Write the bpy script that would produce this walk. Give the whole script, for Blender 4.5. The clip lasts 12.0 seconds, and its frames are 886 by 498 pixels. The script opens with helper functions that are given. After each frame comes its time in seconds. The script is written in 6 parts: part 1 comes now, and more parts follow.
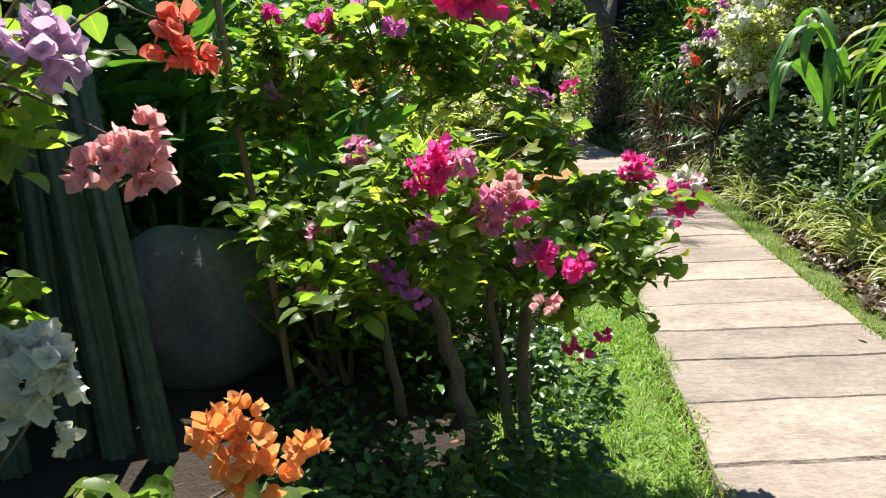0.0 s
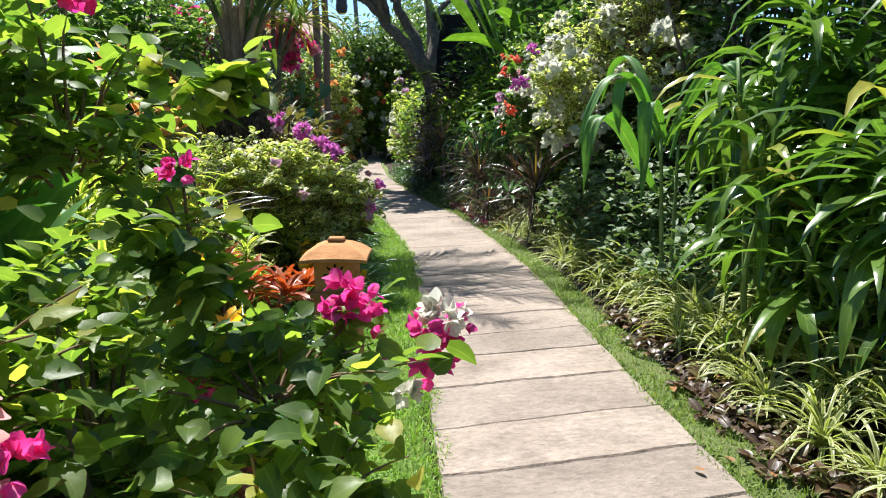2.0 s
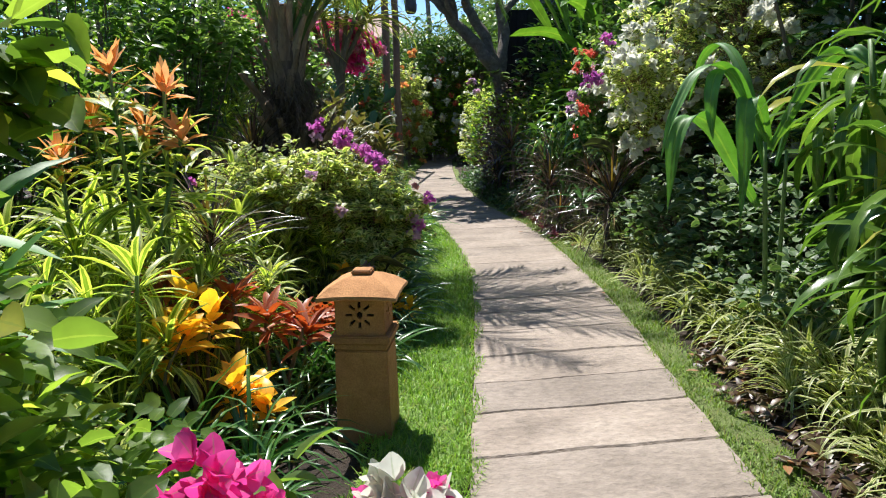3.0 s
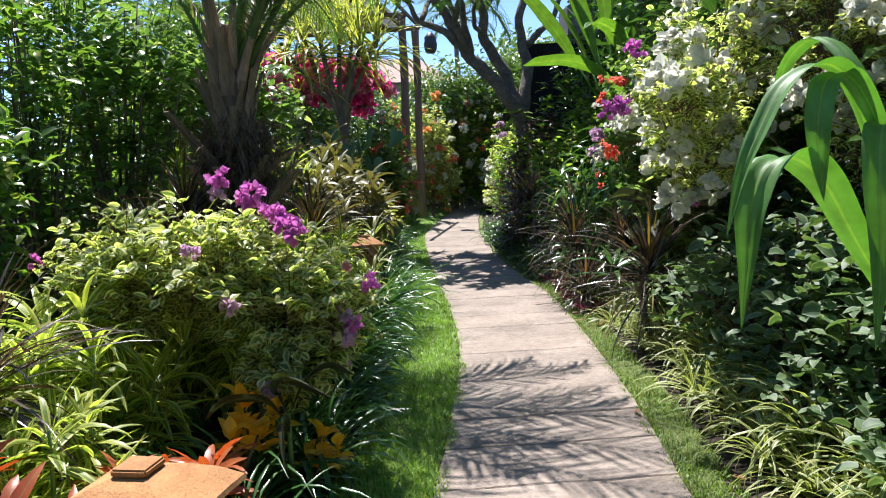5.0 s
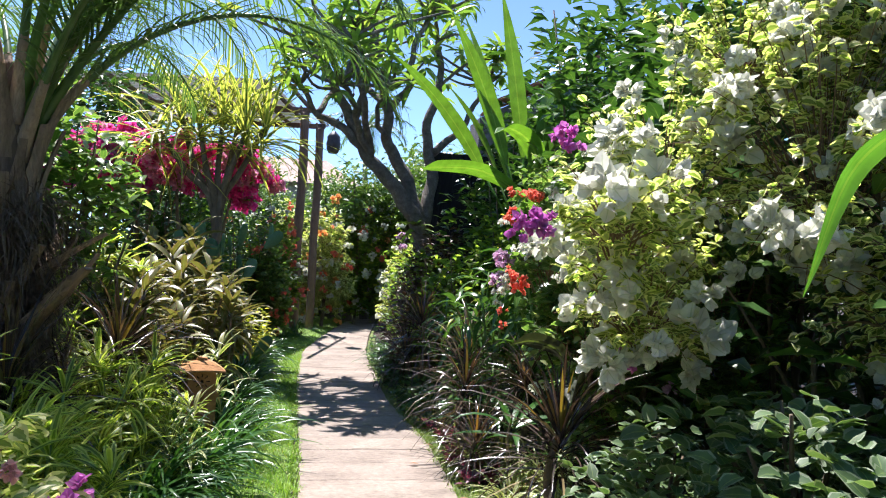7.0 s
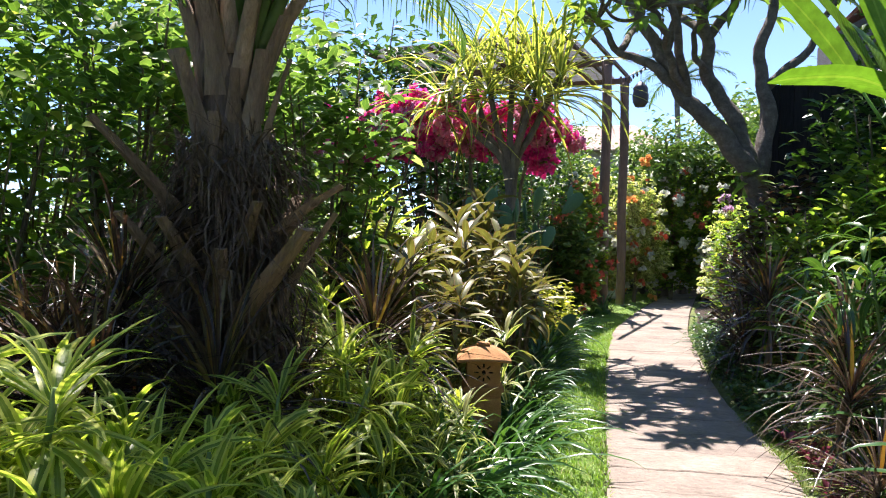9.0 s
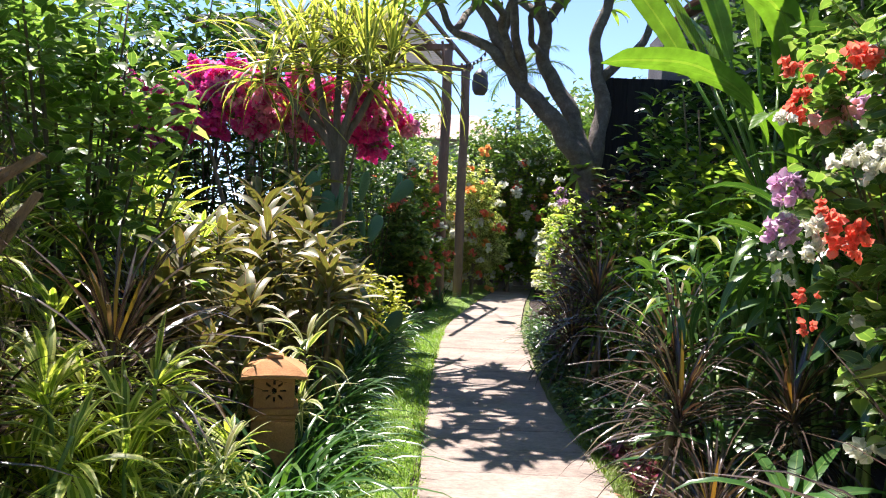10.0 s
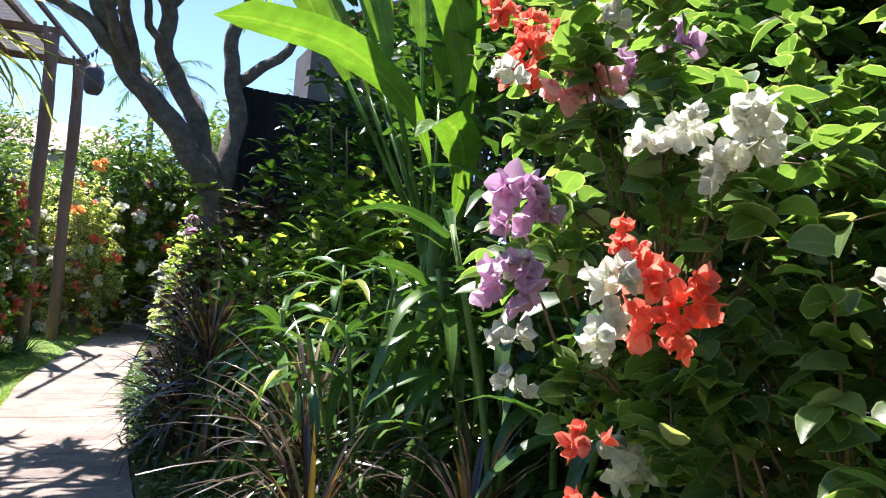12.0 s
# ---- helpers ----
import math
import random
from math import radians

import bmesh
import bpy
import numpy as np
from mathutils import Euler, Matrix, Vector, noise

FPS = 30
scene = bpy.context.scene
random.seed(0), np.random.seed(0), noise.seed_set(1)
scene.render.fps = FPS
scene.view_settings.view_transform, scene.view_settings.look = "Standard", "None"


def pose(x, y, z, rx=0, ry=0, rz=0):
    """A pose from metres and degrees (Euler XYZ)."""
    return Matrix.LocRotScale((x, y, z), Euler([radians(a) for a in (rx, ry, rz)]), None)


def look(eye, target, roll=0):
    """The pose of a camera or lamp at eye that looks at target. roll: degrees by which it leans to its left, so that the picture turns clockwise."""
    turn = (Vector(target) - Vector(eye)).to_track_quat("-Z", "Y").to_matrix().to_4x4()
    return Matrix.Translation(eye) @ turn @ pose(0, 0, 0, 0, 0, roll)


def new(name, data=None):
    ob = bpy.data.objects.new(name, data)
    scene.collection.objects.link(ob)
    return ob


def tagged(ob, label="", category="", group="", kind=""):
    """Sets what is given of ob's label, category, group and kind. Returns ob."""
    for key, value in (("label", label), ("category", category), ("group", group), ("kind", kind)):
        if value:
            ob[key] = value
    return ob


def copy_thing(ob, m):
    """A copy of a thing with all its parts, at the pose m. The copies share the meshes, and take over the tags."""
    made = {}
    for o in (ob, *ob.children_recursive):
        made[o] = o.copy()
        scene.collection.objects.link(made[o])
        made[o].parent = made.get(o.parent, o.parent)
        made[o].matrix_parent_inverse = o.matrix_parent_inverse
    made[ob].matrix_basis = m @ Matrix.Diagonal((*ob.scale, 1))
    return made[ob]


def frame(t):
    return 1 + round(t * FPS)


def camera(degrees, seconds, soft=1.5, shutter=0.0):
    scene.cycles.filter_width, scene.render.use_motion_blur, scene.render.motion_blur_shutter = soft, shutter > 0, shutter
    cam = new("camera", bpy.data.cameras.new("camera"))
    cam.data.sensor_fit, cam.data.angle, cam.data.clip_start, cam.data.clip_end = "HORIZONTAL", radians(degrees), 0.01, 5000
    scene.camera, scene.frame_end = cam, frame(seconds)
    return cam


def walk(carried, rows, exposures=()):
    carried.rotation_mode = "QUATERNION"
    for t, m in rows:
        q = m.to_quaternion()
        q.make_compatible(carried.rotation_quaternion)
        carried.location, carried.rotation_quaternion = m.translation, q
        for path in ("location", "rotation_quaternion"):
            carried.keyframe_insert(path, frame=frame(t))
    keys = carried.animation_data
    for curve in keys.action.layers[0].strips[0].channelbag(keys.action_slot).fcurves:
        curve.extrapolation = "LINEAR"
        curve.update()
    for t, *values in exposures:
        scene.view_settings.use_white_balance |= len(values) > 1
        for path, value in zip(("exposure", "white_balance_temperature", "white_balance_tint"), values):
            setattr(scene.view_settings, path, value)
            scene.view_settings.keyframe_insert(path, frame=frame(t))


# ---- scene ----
cam = camera(61.60, 12.0, soft=1.1)
PATH = [  # seconds, x, y, z, yaw, pitch, roll
    (0.0, -0.000, 0.000, 1.502, 0.00, -13.34, 1.45),
    (0.5, 0.130, 0.205, 1.555, -4.92, -12.39, -0.48),
    (1.0, 0.324, 0.514, 1.555, -6.97, -10.89, -0.30),
    (1.5, 0.404, 0.872, 1.549, -11.45, -10.13, 0.49),
    (2.0, 0.592, 1.203, 1.534, -12.00, -10.28, 0.42),
    (2.5, 0.775, 1.570, 1.547, -8.29, -10.36, 0.51),
    (3.0, 0.907, 1.986, 1.549, -6.09, -10.12, 1.45),
    (3.2, 0.963, 2.134, 1.556, -4.52, -10.37, 1.26),
    (4.8, 1.520, 3.594, 1.513, -1.76, -7.69, 3.07),
    (5.0, 1.580, 3.785, 1.534, -2.86, -6.54, 2.18),
    (5.5, 1.700, 4.248, 1.534, -7.19, -4.80, 0.94),
    (6.0, 1.786, 4.599, 1.581, -10.53, -3.09, 1.06),
    (6.5, 1.927, 4.974, 1.599, -11.22, 0.19, -1.38),
    (6.7, 1.968, 5.127, 1.613, -11.08, 1.70, -2.15),
    (8.3, 2.005, 6.429, 1.518, 1.81, 1.84, -4.20),
    (8.5, 1.985, 6.594, 1.507, 5.55, 0.91, -3.10),
    (9.0, 2.038, 6.975, 1.507, 13.57, -0.84, -1.21),
    (9.5, 2.121, 7.384, 1.548, 12.51, -1.71, -1.58),
    (10.0, 2.199, 7.833, 1.546, 1.87, -1.44, -2.43),
    (10.5, 2.352, 8.189, 1.546, -9.17, -0.86, -3.27),
    (11.0, 2.473, 8.560, 1.556, -15.31, -0.46, -4.16),
    (11.5, 2.558, 8.948, 1.567, -21.37, 0.90, -4.31),
    (12.0, 2.637, 9.332, 1.576, -25.16, 3.04, -4.65),
]
walk(cam, [(t, pose(x, y, z, 90 + pitch, roll, yaw)) for t, x, y, z, yaw, pitch, roll in PATH], [(0.0, 1.2, 6500, 10), (1.5, 1.2, 6300, 10), (2.5, 0.88, 6150, 10), (3.2, 0.82, 6150, 10), (5.0, 1.04, 6050, 14), (6.5, 1.22, 6050, 16), (8.5, 1.34, 6250, 19), (9.5, 1.45, 6450, 20), (10.5, 1.5, 6400, 21), (12.0, 1.6, 6150, 20)])

# ---- light ----
SUN_AZ, SUN_EL = radians(-16), radians(64)      # the sun stands ahead of the walk and slightly to its left
to_sun = Vector((math.sin(SUN_AZ) * math.cos(SUN_EL), math.cos(SUN_AZ) * math.cos(SUN_EL), math.sin(SUN_EL)))
sun_data = bpy.data.lights.new("sun", "SUN")
sun_data.energy, sun_data.angle, sun_data.color = 5.0, radians(0.5), (1.0, 0.94, 0.86)
sun_lamp = new("sun", sun_data)
sun_lamp.matrix_world = look(to_sun * 50, (0, 0, 0))
world = bpy.data.worlds.new("sky")
scene.world = world
world.use_nodes = True
sky = world.node_tree.nodes.new("ShaderNodeTexSky")
sky.sky_type, sky.sun_disc = "NISHITA", False
sky.sun_elevation, sky.sun_rotation = SUN_EL, SUN_AZ
sky.air_density, sky.dust_density, sky.ozone_density = 0.55, 0.0, 3.5
world.node_tree.links.new(sky.outputs[0], world.node_tree.nodes["Background"].inputs[0])
world.node_tree.nodes["Background"].inputs[1].default_value = 0.135

# ---- materials ----
RNG = np.random.default_rng(7)


def mat_new(name):
    m = bpy.data.materials.new(name)
    m.use_nodes = True
    nt = m.node_tree
    return m, nt, nt.nodes["Principled BSDF"], nt.nodes["Material Output"]


def rgb(c):
    return (c[0], c[1], c[2], 1.0)


def ramp(nt, stops):
    r = nt.nodes.new("ShaderNodeValToRGB")
    els = r.color_ramp.elements
    while len(els) < len(stops):
        els.new(0.5)
    for e, (p, c) in zip(els, stops):
        e.position, e.color = p, rgb(c)
    return r


def mix(nt, kind, fac, a, b):
    n = nt.nodes.new("ShaderNodeMix")
    n.data_type, n.blend_type = "RGBA", kind
    for socket, value in ((n.inputs[0], fac), (n.inputs[6], a), (n.inputs[7], b)):
        if isinstance(value, bpy.types.NodeSocket):
            nt.links.new(value, socket)
        elif isinstance(value, (int, float)):
            socket.default_value = value
        else:
            socket.default_value = rgb(value)
    return n.outputs[2]


def math_node(nt, op, a, b=0.0):
    n = nt.nodes.new("ShaderNodeMath")
    n.operation = op
    for socket, value in ((n.inputs[0], a), (n.inputs[1], b)):
        if isinstance(value, bpy.types.NodeSocket):
            nt.links.new(value, socket)
        else:
            socket.default_value = value
    return n.outputs[0]


def noise_tex(nt, scale, detail=4.0, rough=0.6):
    co = nt.nodes.new("ShaderNodeTexCoord")
    n = nt.nodes.new("ShaderNodeTexNoise")
    n.inputs["Scale"].default_value, n.inputs["Detail"].default_value, n.inputs["Roughness"].default_value = scale, detail, rough
    nt.links.new(co.outputs["Object"], n.inputs["Vector"])
    return n


def bump(nt, bsdf, height, strength=0.4, distance=0.01):
    b = nt.nodes.new("ShaderNodeBump")
    b.inputs["Strength"].default_value, b.inputs["Distance"].default_value = strength, distance
    nt.links.new(height, b.inputs["Height"])
    nt.links.new(b.outputs[0], bsdf.inputs["Normal"])


def leaf_mat(name, a, b, c=None, cream=None, edge=0.30, inner=False, trans=0.38, rough=0.42, glow=(1.35, 1.5, 0.6), vein=0.0, warm=(1.42, 1.14, 1.05)):
    """Leaf: each blade has its own tone between a and b, now and then c; cream margins (or an inner stripe) along the blade."""
    a, b = [x * k for x, k in zip(a, warm)], [x * k for x, k in zip(b, warm)]
    m, nt, bsdf, out = mat_new(name)
    geo = nt.nodes.new("ShaderNodeNewGeometry")
    c = c or b
    tone = ramp(nt, [(0.0, a), (0.55, [(x + y) / 2 for x, y in zip(a, b)]), (0.9, b), (0.97, c)])
    nt.links.new(geo.outputs["Random Per Island"], tone.inputs[0])
    col = tone.outputs[0]
    uv = nt.nodes.new("ShaderNodeUVMap")
    sep = nt.nodes.new("ShaderNodeSeparateXYZ")
    nt.links.new(uv.outputs[0], sep.inputs[0])
    side = math_node(nt, "ABSOLUTE", math_node(nt, "SUBTRACT", sep.outputs[0], 0.5))
    n1 = noise_tex(nt, 60.0, 3.0)
    if cream:
        wob = math_node(nt, "ADD", side, math_node(nt, "MULTIPLY", math_node(nt, "SUBTRACT", n1.outputs["Fac"], 0.5), 0.18))
        mask = math_node(nt, "LESS_THAN" if inner else "GREATER_THAN", wob, edge)
        col = mix(nt, "MIX", mask, col, cream)
    # pale midrib and mottling
    rib = math_node(nt, "LESS_THAN", side, 0.035)
    col = mix(nt, "MIX", math_node(nt, "MULTIPLY", rib, 0.35), col, (0.32, 0.42, 0.12))
    n2 = noise_tex(nt, 9.0, 5.0)
    mott = ramp(nt, [(0.25, (0.62, 0.62, 0.62)), (0.75, (1.25, 1.25, 1.25))])
    nt.links.new(n2.outputs["Fac"], mott.inputs[0])
    col = mix(nt, "MULTIPLY", 1.0, col, mott.outputs[0])
    nt.links.new(col, bsdf.inputs["Base Color"])
    bsdf.inputs["Roughness"].default_value = rough
    hgt = n1.outputs["Fac"]
    if vein:
        wave = math_node(nt, "SINE", math_node(nt, "MULTIPLY", math_node(nt, "ADD", math_node(nt, "MULTIPLY", sep.outputs[1], 1.0), math_node(nt, "MULTIPLY", side, -0.25)), vein))
        hgt = math_node(nt, "ADD", hgt, wave)
    bump(nt, bsdf, hgt, 0.25, 0.003)
    tr = nt.nodes.new("ShaderNodeBsdfTranslucent")
    nt.links.new(mix(nt, "MULTIPLY", 1.0, col, glow), tr.inputs[0])
    ms = nt.nodes.new("ShaderNodeMixShader")
    ms.inputs[0].default_value = trans
    nt.links.new(bsdf.outputs[0], ms.inputs[1])
    nt.links.new(tr.outputs[0], ms.inputs[2])
    nt.links.new(ms.outputs[0], out.inputs[0])
    return m


def rough_mat(name, a, b, scale=6.0, fine=60.0, rough=0.85, bump_d=0.01, bump_s=0.6, c=None, stretch=None, spot=0.0):
    """Opaque surface with stains at a coarse scale, grain at a fine one and relief; alike pieces differ a little."""
    m, nt, bsdf, out = mat_new(name)
    n1, n2 = noise_tex(nt, scale, 6.0, 0.65), noise_tex(nt, fine, 4.0, 0.7)
    if stretch:
        for n in (n1, n2):
            link = n.inputs["Vector"].links[0]
            mp = nt.nodes.new("ShaderNodeMapping")
            mp.inputs["Scale"].default_value = stretch
            nt.links.new(link.from_socket, mp.inputs["Vector"])
            nt.links.new(mp.outputs[0], n.inputs["Vector"])
    r1 = ramp(nt, [(0.3, a), (0.7, b)] if not c else [(0.25, a), (0.55, b), (0.78, c)])
    nt.links.new(n1.outputs["Fac"], r1.inputs[0])
    r2 = ramp(nt, [(0.3, (0.7, 0.7, 0.7)), (0.7, (1.25, 1.25, 1.25))])
    nt.links.new(n2.outputs["Fac"], r2.inputs[0])
    col = mix(nt, "MULTIPLY", 0.8, r1.outputs[0], r2.outputs[0])
    info = nt.nodes.new("ShaderNodeObjectInfo")
    r3 = ramp(nt, [(0.0, (0.86, 0.86, 0.86)), (1.0, (1.12, 1.1, 1.08))])
    nt.links.new(info.outputs["Random"], r3.inputs[0])
    col = mix(nt, "MULTIPLY", 1.0, col, r3.outputs[0])
    if spot:
        n3 = noise_tex(nt, 1.7, 8.0, 0.75)
        r4 = ramp(nt, [(0.52, (1, 1, 1)), (0.72, (1 - spot, 1 - spot, 1 - spot))])
        nt.links.new(n3.outputs["Fac"], r4.inputs[0])
        col = mix(nt, "MULTIPLY", 1.0, col, r4.outputs[0])
    nt.links.new(col, bsdf.inputs["Base Color"])
    bsdf.inputs["Roughness"].default_value = rough
    bump(nt, bsdf, math_node(nt, "ADD", n2.outputs["Fac"], n1.outputs["Fac"]), bump_s, bump_d)
    return m


M = {}
M["boug"] = leaf_mat("bougainvillea_leaf", (0.065, 0.15, 0.04), (0.17, 0.31, 0.07), (0.50, 0.50, 0.12), trans=0.66, glow=(1.6, 1.6, 0.6))
M["boug_dark"] = leaf_mat("dark_bougainvillea_leaf", (0.055, 0.13, 0.045), (0.13, 0.26, 0.08), (0.42, 0.46, 0.24), cream=(0.34, 0.41, 0.19), edge=0.44, trans=0.52, rough=0.32)
M["boug_var"] = leaf_mat("variegated_bougainvillea_leaf", (0.10, 0.19, 0.05), (0.19, 0.30, 0.08), (0.60, 0.58, 0.3), cream=(0.72, 0.70, 0.40), edge=0.23, trans=0.54)
M["spider"] = leaf_mat("striped_blade", (0.09, 0.17, 0.045), (0.18, 0.27, 0.07), (0.36, 0.34, 0.12), cream=(0.54, 0.54, 0.27), edge=0.24, trans=0.35)
M["song"] = leaf_mat("yellow_margined_blade", (0.10, 0.20, 0.03), (0.19, 0.32, 0.045), (0.46, 0.48, 0.08), cream=(0.58, 0.62, 0.17), edge=0.23, trans=0.52)
M["mottle"] = leaf_mat("pale_edged_leaf", (0.05, 0.12, 0.05), (0.09, 0.18, 0.08), (0.2, 0.28, 0.12), cream=(0.24, 0.30, 0.19), edge=0.38, trans=0.3, rough=0.55)
M["lady"] = leaf_mat("glossy_palm_leaflet", (0.035, 0.11, 0.03), (0.085, 0.20, 0.045), (0.32, 0.36, 0.09), trans=0.26, rough=0.24)
M["grass_dull"] = leaf_mat("dull_grass_blade", (0.09, 0.19, 0.03), (0.18, 0.32, 0.055), (0.34, 0.30, 0.11), trans=0.3, rough=0.55)
M["strap"] = leaf_mat("dark_strap_blade", (0.022, 0.085, 0.025), (0.05, 0.16, 0.035), (0.18, 0.25, 0.05), trans=0.28, rough=0.28)
M["cordy"] = leaf_mat("purple_brown_blade", (0.045, 0.035, 0.035), (0.12, 0.075, 0.06), (0.30, 0.24, 0.12), trans=0.12, rough=0.2, glow=(1.3, 0.9, 0.6), warm=(1, 1.05, 1.05))
M["cordy_gold"] = leaf_mat("gold_brown_blade", (0.12, 0.09, 0.03), (0.30, 0.22, 0.05), (0.3, 0.14, 0.05), trans=0.3, glow=(1.3, 1.15, 0.4), warm=(1, 1, 1))
M["ti"] = leaf_mat("bronze_green_leaf", (0.06, 0.12, 0.04), (0.17, 0.18, 0.06), (0.50, 0.19, 0.08), cream=(0.36, 0.22, 0.13), edge=0.45, trans=0.34, glow=(1.2, 1.15, 0.6))
M["lance"] = leaf_mat("glossy_lance_leaf", (0.048, 0.125, 0.028), (0.11, 0.235, 0.045), (0.43, 0.41, 0.08), trans=0.42, rough=0.25)
M["corn"] = leaf_mat("broad_green_blade", (0.08, 0.21, 0.055), (0.12, 0.27, 0.07), trans=0.34, rough=0.5, glow=(1.3, 1.5, 0.35), warm=(1.1, 1.05, 1))
M["banana"] = leaf_mat("banana_leaf", (0.06, 0.17, 0.035), (0.11, 0.25, 0.045), (0.3, 0.32, 0.10), trans=0.40, rough=0.32, glow=(1.35, 1.5, 0.4), vein=150.0)
M["palm"] = leaf_mat("palm_leaflet", (0.05, 0.13, 0.05), (0.11, 0.22, 0.07), (0.25, 0.25, 0.1), trans=0.3, rough=0.35)
M["pand"] = leaf_mat("yellow_striped_sword", (0.10, 0.19, 0.05), (0.22, 0.30, 0.07), (0.5, 0.46, 0.16), cream=(0.60, 0.55, 0.18), edge=0.24, trans=0.45, warm=(1.2, 1, 1))
M["hedge"] = leaf_mat("hedge_leaf", (0.02, 0.07, 0.02), (0.06, 0.16, 0.035), (0.15, 0.24, 0.05), trans=0.28, rough=0.35)
M["screen"] = leaf_mat("soft_green_leaf", (0.06, 0.15, 0.035), (0.15, 0.29, 0.06), (0.40, 0.42, 0.12), trans=0.5, rough=0.32)
M["lime"] = leaf_mat("lime_leaf", (0.24, 0.34, 0.06), (0.45, 0.50, 0.10), (0.65, 0.6, 0.2), trans=0.4)
M["croton_y"] = leaf_mat("yellow_croton_leaf", (0.60, 0.46, 0.04), (0.78, 0.62, 0.05), (0.3, 0.35, 0.05), trans=0.4, glow=(1.3, 1.2, 0.5))
M["croton_r"] = leaf_mat("red_brown_rosette_leaf", (0.16, 0.05, 0.03), (0.42, 0.15, 0.05), (0.6, 0.36, 0.05), trans=0.35, glow=(1.5, 0.9, 0.4))
M["dark_bush"] = leaf_mat("dark_maroon_leaf", (0.04, 0.028, 0.025), (0.085, 0.06, 0.035), (0.11, 0.13, 0.05), trans=0.15, glow=(1.4, 1.0, 0.5))
M["purple"] = leaf_mat("magenta_ground_leaf", (0.08, 0.02, 0.04), (0.24, 0.06, 0.12), (0.45, 0.25, 0.30), trans=0.3, glow=(1.4, 0.8, 1.1))
M["frangi"] = leaf_mat("frangipani_leaf", (0.09, 0.21, 0.05), (0.20, 0.36, 0.08), (0.4, 0.42, 0.12), trans=0.4, rough=0.3)
M["grass"] = leaf_mat("grass_blade", (0.11, 0.26, 0.03), (0.22, 0.42, 0.06), (0.42, 0.42, 0.14), trans=0.35, rough=0.5)
M["far"] = leaf_mat("far_leaf", (0.05, 0.13, 0.04), (0.13, 0.25, 0.06), (0.25, 0.3, 0.1), trans=0.3)
M["canna"] = leaf_mat("dark_bronze_paddle", (0.02, 0.034, 0.022), (0.036, 0.05, 0.03), trans=0.16, rough=0.5, vein=90.0)
M["pear"] = rough_mat("cactus_pad", (0.07, 0.17, 0.07), (0.12, 0.24, 0.09), 8, 70, 0.5, 0.004)
M["cactus"] = rough_mat("grey_green_cactus_skin", (0.03, 0.06, 0.04), (0.07, 0.11, 0.065), 7, 60, 0.55, 0.004, c=(0.2, 0.17, 0.11))
FLOWER = {}
for key, a, b in (("magenta", (0.86, 0.05, 0.36), (0.92, 0.14, 0.48)), ("pink", (0.76, 0.26, 0.46), (0.86, 0.42, 0.58)), ("white", (0.76, 0.76, 0.66), (0.82, 0.82, 0.70)),
                  ("orange", (0.85, 0.36, 0.10), (0.9, 0.48, 0.18)), ("coral", (0.86, 0.19, 0.12), (0.92, 0.30, 0.20)), ("lilac", (0.66, 0.42, 0.60), (0.74, 0.52, 0.68)),
                  ("violet", (0.66, 0.16, 0.56), (0.76, 0.28, 0.64)), ("salmon", (0.82, 0.42, 0.42), (0.88, 0.54, 0.54))):
    FLOWER[key] = leaf_mat(key + "_bract", a, b, trans=0.5, rough=0.6, glow=(1.1, 1.1, 1.1), warm=(1, 1, 1))
M["bark"] = rough_mat("grey_brown_bark", (0.10, 0.075, 0.05), (0.24, 0.19, 0.13), 10, 50, 0.9, 0.02, 0.8, stretch=(1, 1, 0.3))
M["frangi_bark"] = rough_mat("pale_grey_bark", (0.075, 0.062, 0.05), (0.20, 0.17, 0.14), 9, 45, 0.9, 0.03, 1.0, c=(0.34, 0.31, 0.26), spot=0.35)
M["palm_bark"] = rough_mat("palm_boot_fibre", (0.045, 0.032, 0.025), (0.20, 0.14, 0.10), 7, 55, 0.95, 0.03, 1.0, c=(0.36, 0.27, 0.20), stretch=(1, 1, 0.25))
M["palm_boot"] = rough_mat("cut_leaf_base", (0.11, 0.075, 0.055), (0.38, 0.27, 0.18), 6, 60, 0.9, 0.03, 1.0, c=(0.56, 0.44, 0.33), stretch=(1, 1, 0.2))
M["twig"] = rough_mat("reddish_twig", (0.16, 0.09, 0.05), (0.27, 0.18, 0.10), 20, 90, 0.8, 0.003)
M["green_stem"] = rough_mat("green_stem", (0.10, 0.20, 0.05), (0.22, 0.32, 0.09), 9, 60, 0.5, 0.003)
M["bamboo"] = rough_mat("weathered_cane", (0.24, 0.14, 0.07), (0.40, 0.25, 0.13), 9, 60, 0.7, 0.004, stretch=(1, 1, 0.2))
M["terracotta"] = rough_mat("ochre_cast_stone", (0.36, 0.17, 0.065), (0.52, 0.27, 0.11), 7, 110, 0.92, 0.006, 0.7, spot=0.25)
# near-black brown: the shade within the lantern, put into the colour
M["hollow_shade"] = rough_mat("shaded_inside", (0.03, 0.018, 0.01), (0.05, 0.03, 0.018))
M["concrete"] = rough_mat("stamped_concrete", (0.185, 0.15, 0.12), (0.30, 0.25, 0.205), 2.2, 26, 0.9, 0.02, 0.8, c=(0.38, 0.325, 0.27), stretch=(0.75, 1.1, 1), spot=0.45)
M["soil"] = rough_mat("dark_garden_soil", (0.025, 0.018, 0.012), (0.065, 0.045, 0.03), 3, 45, 0.95, 0.04, 1.0)
M["lawn"] = rough_mat("turf", (0.10, 0.18, 0.035), (0.18, 0.30, 0.05), 5, 120, 0.95, 0.02, 1.0, c=(0.27, 0.28, 0.10))
